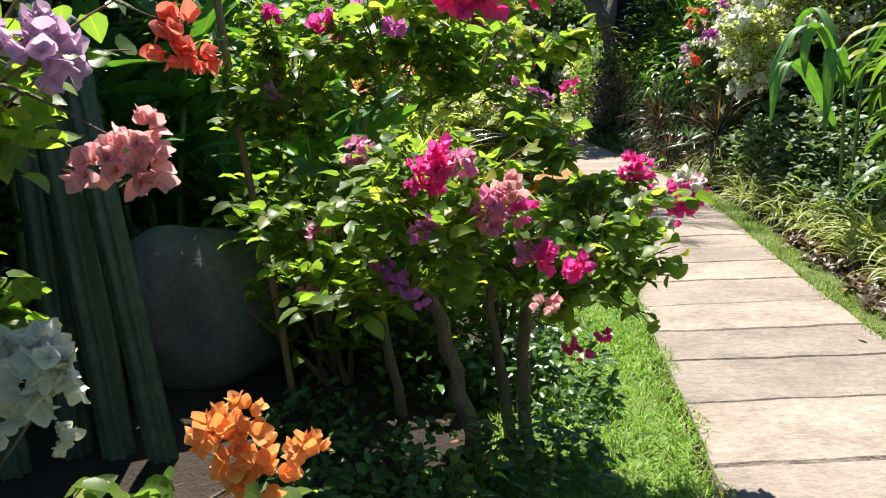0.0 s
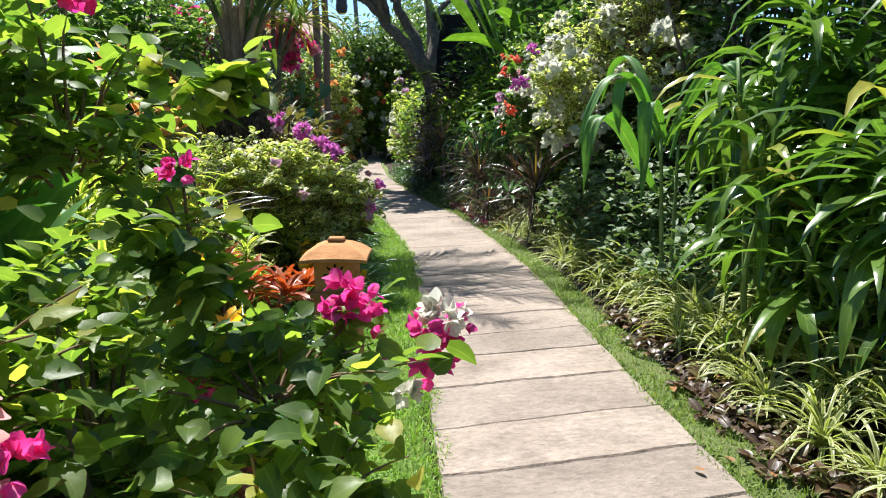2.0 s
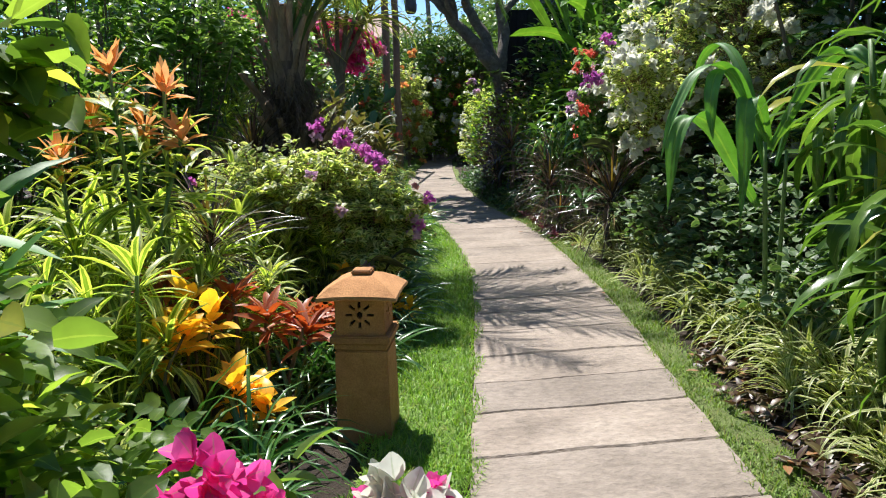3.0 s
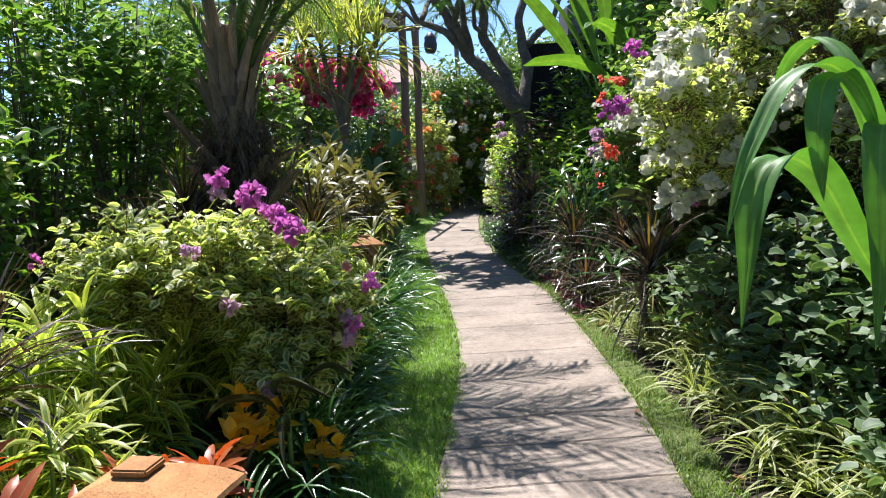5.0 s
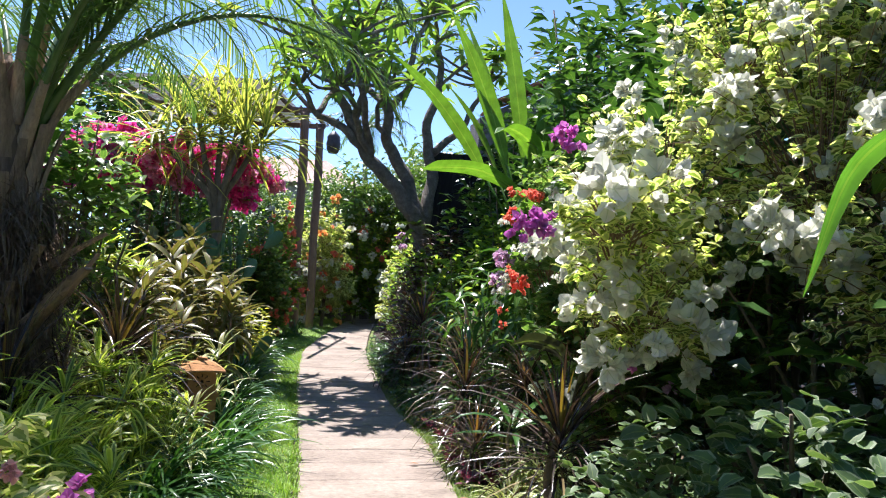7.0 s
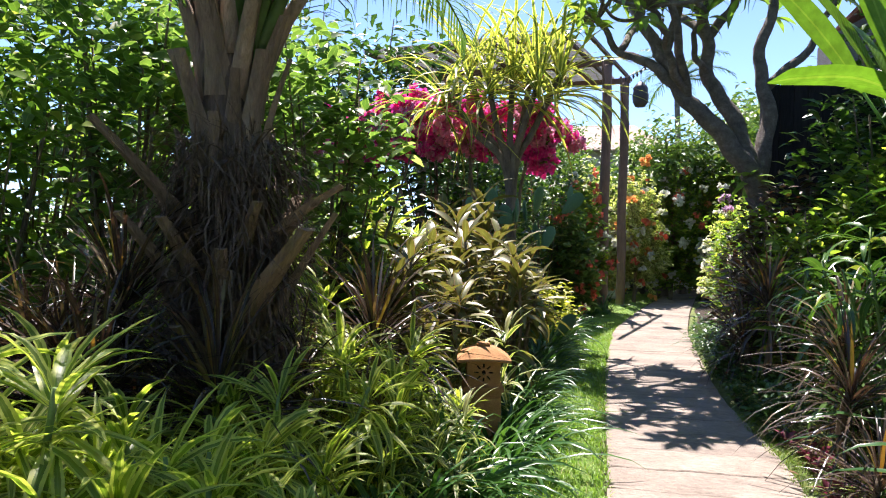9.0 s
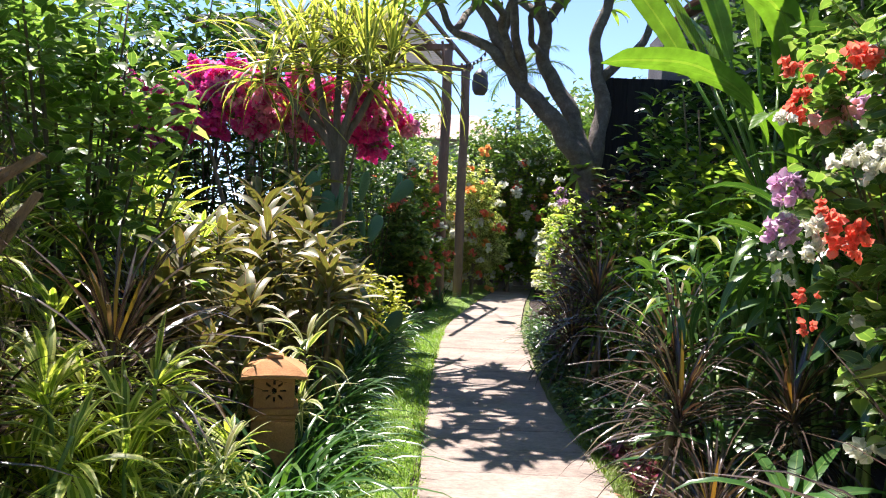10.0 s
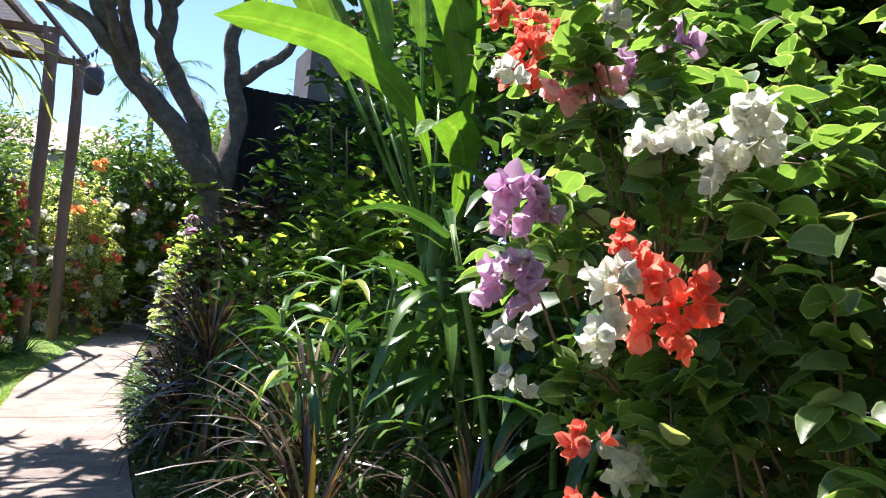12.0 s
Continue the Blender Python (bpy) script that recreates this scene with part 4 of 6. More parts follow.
# ---- banana ----
t = thing("banana_plant", 4.4, 13.3, 0, "banana plant with big torn bright green leaves", "plant")
b = Bag()
for dx, dy, h in ((0, 0, 2.0), (0.22, 0.15, 1.9), (-0.15, 0.2, 1.6)):
    tube(b, curve([(dx, dy, -0.1), (dx * 0.8, dy, h * 0.5), (dx * 0.6, dy * 0.8, h)], 5), np.linspace(0.085, 0.05, 11), 9)
child("stem", b.mesh("banana_stem", M["green_stem"]), t)
BANANA = ((2.4, 1.15, 1.4, 0.24, 0.35, 1.75), (2.2, 1.2, 1.8, 0.28, 0.25, 1.8), (3.3, 1.25, 1.7, 0.26, 0.25, 1.85), (0.4, 1.1, 1.7, 0.3, 0.7, 1.8), (1.2, 1.2, 1.8, 0.3, 0.5, 1.8), (5.9, 1.0, 1.5, 0.3, 0.8, 1.8),
          (3.0, 1.05, 1.7, 0.26, 0.4, 1.8), (2.7, 1.3, 1.9, 0.26, 0.15, 1.85), (1.8, 1.0, 1.6, 0.28, 0.5, 1.8), (3.6, 1.4, 1.8, 0.24, 0.15, 1.9))
for az_, el_, ln_, w_, dr_, z0 in BANANA:
    b = Bag()
    c0 = np.array([0.05 * math.cos(az_), 0.05 * math.sin(az_), z0])
    p1 = c0 + 1.05 * np.array([math.cos(az_) * math.cos(el_), math.sin(az_) * math.cos(el_), math.sin(el_)])
    tube(b, curve([c0 - np.array([0, 0, 0.3]), c0, p1], 4), np.linspace(0.024, 0.011, 9), 6)
    blades(b, [p1], az_, el_, ln_, w_ * 0.78, dr_, 16, lance, 0.22, power=1.3, wave=0.06, roll=0.65 + RNG.normal(0, 0.2))
    child("leaf", b.mesh("banana_leaf", M["banana"]), t)
for pts, w_, sd in ((((0, 0, 1.5), (-0.05, -0.1, 2.1), (-0.3, -0.3, 2.50), (-0.75, -0.55, 2.68), (-1.2, -0.75, 2.66), (-1.42, -0.82, 2.62)), 0.2, (0.4, -0.7, 0.45)), (((0, 0, 1.4), (0.0, -0.25, 1.9), (-0.1, -0.55, 2.25), (-0.35, -0.85, 2.35), (-0.6, -1.1, 2.2)), 0.2, (0.8, -0.5, 0.2)), (((0, 0, 1.4), (0.05, -0.25, 2.0), (-0.1, -0.5, 2.6), (-0.3, -0.75, 2.95), (-0.6, -1.0, 3.05), (-0.8, -1.2, 2.95)), 0.22, (0.8, -0.5, 0.1))):
    b = Bag()
    ribbon(b, pts, np.array([0.08, 0.08, 0.12, 0.6, 1.0, 1.0, 0.8, 0.05]) * w_, sd, 0.2)
    child("leaf", b.mesh("banana_leaf", M["banana"]), t)

# ---- left border ----
straps = [one_mesh("lily_clump", strap_clump(60, 0.66, 0.024, (0.5, 1.45), (1.0, 2.2), M["strap"], "lily_clump", spread=0.09), "dark green strap-leaved lily clump with arching glossy leaves", "plant", "strap-leaved lilies along the lawn") for _ in range(5)]
spots = [(float(left(y)) - 0.78 + 0.06 * math.sin(7 * y), y, -0.03, 1.0 if y < 9 else 1.12) for y in np.arange(6.2, 18.3, 0.33)]
spots += [(0.36, 5.1, 0, 1.2), (0.14, 4.8, 0, 1.15), (0.46, 5.75), (0.12, 5.3, 0, 1.3), (0.42, 4.6, 0, 0.8), (0.62, 6.2), (0.4, 6.3), (1.12, 9.4, 0, 1.35), (1.08, 10.2, 0, 1.45), (1.1, 10.9, 0, 1.45), (1.05, 8.7, 0, 1.1), (0.95, 9.9, 0, 1.2)]
near_lily = rosette_plant("lily_clump", "dark green strap-leaved lily clump with arching glossy leaves", "plant", [(0, 0, 0.04), (0.07, 0.05, 0.03)], 26, 0.66, 0.025, (0.3, 1.4), (1.0, 2.2), "strap", 0.012, "strap-leaved lilies along the lawn", prof=strap, zspan=0.05, segs=6, apart=True)
near = [q for q in spots if q[1] < 6.4 or 8.5 < q[1] < 11.2]
plant_out([near_lily], near, 0.04)
plant_out(straps, [q for q in spots if q not in near], 0.05)

songs = [rosette_plant("dracaena", "bushy dracaena with yellow-margined narrow leaves", "plant", ring_stems(11, 0.34, 0.25, 0.85), 25, 0.28, 0.034, (-0.4, 1.2), (0.5, 1.5), "song", 0.01, "yellow-margined dracaenas", zspan=0.16, stem_mat="green_stem") for _ in range(3)]
plant_out(songs, [(0.2, 9.75, 0.0, 1.0), (0.75, 9.7, 0.0, 0.95), (0.25, 9.2, 0.0, 1.05), (0.9, 8.75, 0.0, 0.95), (-0.15, 11.3, 0.55, 1.25), (0.05, 12.6, 0.7, 1.25), (-0.55, 12.0, 0.75, 1.3), (-0.5, 10.9, 0.5, 1.2), (0.6, 8.4, 0.05, 1.05), (0.25, 8.5, 0.1, 1.1), (0.75, 8.95, 0.05, 1.1), (0.35, 8.8, 0.15, 1.15), (0.0, 8.95, 0.2, 1.2), (0.55, 9.3, 0.0, 1.0), (0.78, 10.25, 0.05, 1.05), (0.72, 10.85, 0.1, 1.1), (0.85, 11.3, 0.0, 0.95), (0.45, 9.75, 0.05, 0.95), (-0.45, 5.3, 0, 1.1), (-0.85, 5.0, 0, 1.15), (-0.75, 5.9, 0, 1.25), (-0.25, 6.1, 0, 0.95), (-0.15, 4.55, 0, 0.85), (-0.55, 4.4, 0, 0.95), (-0.6, 6.8, 0, 1.3), (0.0, 7.0, 0, 1.05), (-1.2, 5.6, 0, 1.4), (0.15, 6.5, 0, 0.9), (-0.1, 7.7, 0, 1.2)], 0.04, 0.95, 1.05)
plant_out([copy_thing(g, at(0, 0)) for g in songs], [(0.6, 8.7, 0, 1.0), (0.88, 8.5, 0, 0.8), (0.85, 9.2, 0, 0.9), (0.15, 8.75, 0, 1.05), (-0.15, 8.35, 0, 1.05), (-0.25, 9.1, 0, 1.1)], 0.03, 0.95, 1.05)
songs2 = [rosette_plant("dracaena", "low sprawling dracaena with striped olive-green leaves", "plant", ring_stems(12, 0.4, 0.15, 0.6), 20, 0.27, 0.026, (-0.3, 1.2), (0.5, 1.5), "spider", 0.01, "striped low dracaenas", zspan=0.16, stem_mat="green_stem") for _ in range(3)]
plant_out(songs2, [(0.35, 9.3, 0, 1.1), (0.85, 10.7, 0, 1.0), (0.75, 11.4, 0, 1.15), (0.45, 10.9, 0, 1.2), (0.7, 12.5, 0, 1.3), (0.05, 8.4, 0, 1.2), (-0.3, 9.0, 0, 1.2), (0.15, 11.4, 0, 1.35), (0.35, 8.2, 0, 0.95), (-0.75, 7.6, 0, 1.4)], 0.04, 0.95, 1.08)

crot = rosette_plant("croton", "small croton with bright golden-yellow leaves", "plant", ring_stems(5, 0.14, 0.3, 0.6), 10, 0.17, 0.075, (-0.1, 1.2), (0.2, 1.0), "croton_y", 0.008, apart=True)
plant_out([crot], [(0.06, 5.62, 0.05, 1.1), (0.82, 7.25, -0.1, 0.8), (1.12, 7.3, -0.14, 0.6), (0.28, 5.5, -0.18, 0.85)], 0.02, 0.95, 1.05)
brom = rosette_plant("bromeliad", "red-brown bromeliad rosette beside the lilies", "plant", [(0, 0, 0.3), (0.18, 0.06, 0.24)], 22, 0.22, 0.045, (0.0, 1.2), (0.3, 1.2), "croton_r", 0.01, apart=True)
plant_out([brom], [(0.36, 5.95, 0.22, 1.1), (0.75, 6.75, 0.0, 1.0), (0.12, 6.1, 0.3), (0.5, 6.5, 0.1, 0.9), (-0.2, 5.9, 0.5, 0.8)], 0.02, 0.95, 1.05)
t = thing("flowering_ginger", -0.42, 6.2, 0, "tall plant with orange bract heads on leafy stems", "plant")
st = np.array([(0.0, 0.0, 1.85), (0.14, 0.05, 1.55), (-0.15, 0.1, 1.6), (0.25, 0.1, 1.75), (-0.3, 0.0, 1.4), (0.35, 0.0, 1.5)])
for one in st:
    child("stem", stem_mesh([one], 0.012, M["green_stem"], "ginger_stem"), t)
child("foliage", rosettes(st - np.array([0, 0, 0.15]), 26, 0.36, 0.05, (-0.5, 0.6), (0.4, 1.4), M["song"], "ginger_foliage", 5, lance, zspan=0.7), t)
for one in st:
    child("flower_head", rosettes([one], 20, 0.17, 0.045, (-0.1, 1.3), (-0.2, 0.8), FLOWER["orange"], "ginger_flower", 3, lance, zspan=0.08), t, "orange pointed flower bracts")

bougainvillea("bougainvillea", "low cream-leaved bougainvillea with violet-pink flower sprays", (0.75, 7.6, 0),
              [(0.95, 7.6, 0.86, 0.40, 0.40, 0.42), (0.55, 7.75, 1.02, 0.45, 0.45, 0.42), (1.14, 7.55, 0.80, 0.25, 0.3, 0.32), (0.1, 7.8, 1.02, 0.48, 0.45, 0.42), (0.95, 7.5, 0.55, 0.32, 0.3, 0.25)],
              620, 15, 0.064, "boug_var", (("violet", 4, 0.7), ("lilac", 5, 0.7)),
              [(1.02, 7.49, 1.20, "violet", 1.0), (0.99, 7.50, 1.25, "violet", 0.95), (0.95, 7.54, 1.27, "violet", 1.0), (0.90, 7.58, 1.31, "violet", 1.0), (0.86, 7.64, 1.33, "violet", 0.8), (0.77, 7.76, 1.42, "violet", 1.1), (0.74, 7.78, 1.36, "violet", 0.9), (0.70, 7.8, 1.40, "violet", 0.8),
               (0.58, 7.93, 1.50, "violet", 1.0), (0.53, 7.95, 1.49, "violet", 0.9), (0.54, 7.93, 1.40, "lilac", 0.8), (1.38, 7.63, 0.94, "violet", 0.8), (1.25, 7.40, 0.82, "lilac", 0.8), (1.28, 7.40, 0.76, "violet", 0.8), (1.25, 7.40, 0.71, "lilac", 1.0), (1.22, 7.42, 0.88, "pink", 0.6), (1.27, 7.42, 1.05, "salmon", 0.5)],
              [[(0.75, 7.75, -0.1), (0.75, 7.72, 0.4), (0.7, 7.7, 0.8), 0.025]])

# ---- feather palm with old leaf bases ----
t = thing("palm_tree", 0.12, 10.35, 0, "palm tree with brown fibrous trunk of old leaf bases", "tree")
b = Bag()
zz = np.linspace(-0.1, 2.75, 40)
tube(b, np.stack([0.03 * np.sin(zz * 1.3), 0.03 * np.cos(zz * 1.7), zz], 1), np.interp(zz, [0, 1.2, 2.0, 3.0, 4.2], [0.19, 0.19, 0.15, 0.11, 0.10]) * (1 + 0.06 * np.sin(zz * 23)), 14)
child("trunk", b.mesh("palm_trunk", M["palm_bark"]), t, "brown fibrous trunk")
boots = []
for k in range(3):
    bm = bmesh.new()
    n = 7
    prof_w = [0.15, 0.13, 0.10, 0.085, 0.07, 0.06, 0.055]
    rings = []
    for q in range(n):
        s = q / (n - 1)
        w, th, zc, xo = prof_w[q] / 2 * (1 + 0.15 * k), 0.045 - 0.022 * s, s * (0.42 + 0.08 * k), 0.02 + 0.13 * s ** 1.4
        rings.append([bm.verts.new((xo + dx * th, dy * w, zc)) for dx, dy in ((-0.5, -1), (0.35, -0.55), (0.5, 0), (0.35, 0.55), (-0.5, 1))])
    for q in range(n - 1):
        for e in range(5):
            bm.faces.new((rings[q][e], rings[q][(e + 1) % 5], rings[q + 1][(e + 1) % 5], rings[q + 1][e]))
    bm.faces.new(rings[-1])
    boots.append(bm_mesh("leaf_base", bm, M["palm_boot"]))
for k in range(44):
    zc = 0.7 + 1.7 * k / 43 + RNG.normal(0, 0.06)
    a = k * 2.39996
    r = float(np.interp(zc, [0, 1.2, 2.0, 3.0, 4.2], [0.17, 0.17, 0.12, 0.09, 0.08]))
    s = RNG.uniform(0.55, 1.3)
    child("leaf_base", boots[k % 3], t, "", Matrix.Translation((r * math.cos(a), r * math.sin(a), zc)) @ Matrix.Rotation(a, 4, "Z") @ Matrix.Rotation(RNG.uniform(0.1, 0.65) if zc < 1.5 else RNG.uniform(-0.15, 0.15), 4, "Y") @ Matrix.Diagonal((s, s, s, 1)))
b = Bag()
n = 3400
a = RNG.uniform(0, 6.28, n)
zc = RNG.uniform(0.7, 2.0, n)
blades(b, np.stack([0.22 * np.cos(a), 0.22 * np.sin(a), zc], 1), a + RNG.normal(0, 0.5, n), RNG.uniform(-1.3, 0.7, n), RNG.uniform(0.12, 0.5, n), RNG.uniform(0.005, 0.014, n), RNG.uniform(0, 1.6, n), 4, strap, 0.1, curl=RNG.normal(0, 0.8, n))
tagged(child("fibre", b.mesh("palm_fibre", M["palm_bark"]), t, "loose hanging brown fibre"), kind="stuff")


def frond(length, az, el, droop, name, leaflet=0.5, w=0.022, pairs=46, hang=0.6, mat="palm"):
    """A feather leaf: a bending rib with two rows of leaflets."""
    b = Bag()
    s = np.linspace(0, 1, 18)
    e = el - droop * s ** 1.5
    d = np.stack([np.cos(e) * math.cos(az), np.cos(e) * math.sin(az), np.sin(e)], 1)
    p = np.concatenate([[np.zeros(3)], np.cumsum((d[1:] + d[:-1]) / 2 * length / 17, 0)])
    tube(b, p, np.interp(s, [0, 0.12, 0.3, 1], [0.05, 0.03, 0.022, 0.004]), 6)
    u = np.repeat(np.linspace(0.16, 0.99, pairs), 2)
    sg = np.tile([1.0, -1.0], pairs)
    q = np.stack([np.interp(u, s, p[:, k]) for k in range(3)], 1)
    ee = np.interp(u, s, e)
    blades(b, q, az + sg * (1.15 - 0.55 * u) + RNG.normal(0, 0.06, 2 * pairs), ee * 0.6 + 0.15 + RNG.normal(0, 0.08, 2 * pairs), leaflet * np.sin(np.pi * (0.12 + 0.8 * u)) ** 0.7 * RNG.uniform(0.85, 1.1, 2 * pairs), w, hang * RNG.uniform(0.7, 1.6, 2 * pairs), 4, sword, 0.35)
    return b.mesh(name, M[mat])


def stalk(length, az, el, droop):
    """The bare brown foot of a feather leaf."""
    b = Bag()
    s = np.linspace(0, 0.24, 8)
    e = el - droop * s ** 1.5
    d = np.stack([np.cos(e) * math.cos(az), np.cos(e) * math.sin(az), np.sin(e)], 1)
    q = np.concatenate([[np.zeros(3)], np.cumsum((d[1:] + d[:-1]) / 2 * length * 0.24 / 7, 0)])
    tube(b, q, np.interp(s, [0, 0.08, 0.24], [0.062, 0.042, 0.02]), 6)
    return b.mesh("leaf_stalk", M["palm_boot"])


CROWN = ((1.2, 1.0), (0.98, 1.15), (-0.25, 1.0), (0.25, 1.1), (-0.8, 0.95), (1.4, 1.1), (2.1, 1.0), (-0.55, 1.2), (-0.05, 1.32), (2.7, 1.05), (-1.15, 1.1), (3.3, 1.0), (3.9, 1.15), (0.05, 0.85), (4.4, 1.2))
for k, (az_, el_) in enumerate(CROWN):
    foot = Matrix.Translation((0.1 * math.cos(az_), 0.1 * math.sin(az_), 2.15 + 0.12 * (k % 4)))
    shape = (2.7 + 0.25 * (k % 3), az_, min(el_ + 0.2, 1.46), 2.1 + 0.14 * (k % 4))
    child("frond", frond(*shape, "palm_frond", leaflet=0.6, w=0.02, pairs=54, hang=1.5), t, "", foot)
    child("leaf_stalk", stalk(*shape), t, "brown bare leaf stalk", foot)
for k, (az_, el_, dr_, ln_) in enumerate(((-0.18, 1.08, 1.15, 3.5), (-0.62, 1.05, 1.2, 3.4), (-0.95, 1.1, 1.25, 3.2), (-0.40, 1.2, 1.45, 3.6))):
    child("frond", frond(ln_, az_, el_, dr_, "palm_frond", leaflet=0.62, w=0.024, pairs=50, hang=0.9), t, "", Matrix.Translation((0.1 * math.cos(az_), 0.1 * math.sin(az_), 2.3 + 0.1 * (k % 3))))

plant_out([copy_thing(c, at(0, 0)) for c in cordys], [(-0.1, 9.7, 0.3, 1.1), (0.35, 9.85, 0.25, 1.1), (0.45, 10.5, 0.35, 0.9), (-0.5, 9.8, 0.3, 1.2), (0.65, 11.1, 0.35, 1.0), (0.45, 11.8, 0.5, 1.0), (-0.25, 10.0, 0.7, 0.9)], 0.03)

tall_green = [leafy_bush("broadleaf_shrub", "tall green shrub with soft pointed leaves", [(0, 0, 0.9, 0.55, 0.5, 0.7), (0.1, 0.1, 1.8, 0.5, 0.5, 0.6), (-0.2, 0.2, 2.5, 0.5, 0.5, 0.5), (0.35, 0.1, 2.2, 0.35, 0.35, 0.4)], 1500, 0.15, 0.5, "boug_dark", prof=lance, shell=0.35) for _ in range(2)]
plant_out(tall_green, [(-0.12, 12.2, 0, 1.06), (-1.0, 12.9, 0, 1.2), (-1.3, 11.4, 0, 1.15)], 0.03, 0.98, 1.02)
tis = [rosette_plant("ti_plant", "ti plant with broad bronze and green leaves", "plant", ring_stems(6, 0.3, 0.6, 1.35), 22, 0.34, 0.066, (-0.4, 1.2), (0.4, 1.4), "ti", 0.014, "bronze ti plants", zspan=0.28, apart=True) for _ in range(2)]
plant_out(tis, [(0.62, 12.75, 0, 1.05), (0.4, 12.05, 0, 1.0), (0.85, 13.3, 0, 0.95), (0.45, 13.7, 0, 1.15), (0.95, 14.2, 0, 1.05), (0.4, 14.7, 0, 1.2), (0.85, 15.2, 0, 0.95), (0.05, 13.1, 0, 1.2), (0.1, 15.6, 0, 1.3)], 0.03, 0.95, 1.05)

# prickly pear
t = thing("prickly_pear", 0.75, 16.4, 0, "prickly pear cactus with flat green pads", "cactus")
bm = bmesh.new()
bmesh.ops.create_uvsphere(bm, u_segments=14, v_segments=9, radius=1)
for v in bm.verts:
    v.co.x *= (0.72 + 0.28 * max(-1, min(1, v.co.z)))
pad_me = bm_mesh("cactus_pad", bm, M["pear"], True)
pads = [((0, 0, 0.25), 0.0)]
for k in range(34):
    h = 0.35 + 1.75 * RNG.uniform() ** 0.8
    pads.append(((RNG.normal(0, 0.28), RNG.normal(0, 0.2), h), RNG.normal(0, 0.45)))
for (px, py, pz), tilt in pads:
    child("pad", pad_me, t, "", Matrix.Translation((px, py, pz)) @ Euler((RNG.normal(0, 0.2), tilt, RNG.uniform(0, 3.1))).to_matrix().to_4x4() @ Matrix.Diagonal((0.115, 0.022, 0.18, 1)))
b = Bag()
for dx, dy in ((0, 0), (0.2, 0.1), (-0.22, -0.05)):
    tube(b, curve([(dx * 0.4, dy * 0.4, -0.1), (dx, dy, 0.3), (dx * 1.2, dy * 1.2, 0.7)], 5), np.linspace(0.06, 0.03, 11), 8)
child("stem", b.mesh("pear_stem", M["pear"]), t)

# variegated screw pine
t = thing("screw_pine", 0.45, 17.3, 0, "screw pine with yellow-striped sword leaves on forked trunk", "tree")
b = Bag()
heads = np.array([(0.05, 0, 3.2), (-0.6, 0.1, 3.3), (0.7, -0.1, 3.1), (0.3, 0.3, 3.5), (-0.25, -0.3, 3.1), (0.45, -0.35, 3.0), (-0.9, -0.1, 3.0)])
heads[:, 2] += 0.62
for h in heads:
    tube(b, curve([(0.1, 0, -0.1), (0.08, 0, 1.3), (0.05 + h[0] * 0.08, h[1] * 0.1, 2.5), (h[0] * 0.5, h[1] * 0.5, 3.0), h], 6), np.linspace(0.075, 0.035, 25), 8)
child("trunk", b.mesh("screw_pine_trunk", M["bark"]), t)
child("foliage", rosettes(heads, 34, 1.5, 0.075, (-0.15, 1.4), (0.5, 2.0), M["pand"], "screw_pine_foliage", 7, sword, 0.4, zspan=0.35), t, "yellow-striped sword leaves")

bougainvillea("bougainvillea", "broad hot-pink bougainvillea in full flower behind the screw pine", (-0.4, 18.2, 0),
              [(-1.5, 18.2, 3.2, 0.8, 0.5, 0.5), (-0.6, 18.0, 3.3, 0.8, 0.5, 0.5), (0.3, 18.2, 3.15, 0.7, 0.5, 0.45), (0.85, 18.3, 3.0, 0.45, 0.4, 0.4), (-2.3, 18.3, 3.1, 0.7, 0.5, 0.5)],
              260, 7, 0.07, "boug_dark", (("magenta", 300, 2.0), ("pink", 170, 2.0)), (), [[(-0.3, 18.3, -0.1), (-0.2, 18.3, 1.4), (-0.3, 18.2, 3.0), 0.07], [(0.2, 18.3, -0.1), (0.4, 18.3, 1.4), (0.6, 18.2, 2.9), 0.06], [(-0.9, 18.3, -0.1), (-1.2, 18.3, 1.5), (-1.6, 18.2, 3.0), 0.06]])
lime_bush = [leafy_bush("lime_shrub", "rounded lime-yellow leaved garden shrub", [(0, 0, 0.45, 0.42, 0.42, 0.4), (0.15, 0.1, 0.6, 0.3, 0.3, 0.25)], 700, 0.09, 0.5, "lime")]
plant_out(lime_bush, [(1.05, 17.9, 0, 1.1), (0.55, 18.3, 0, 1.15), (0.15, 17.6, 0, 1.0)], 0.02)

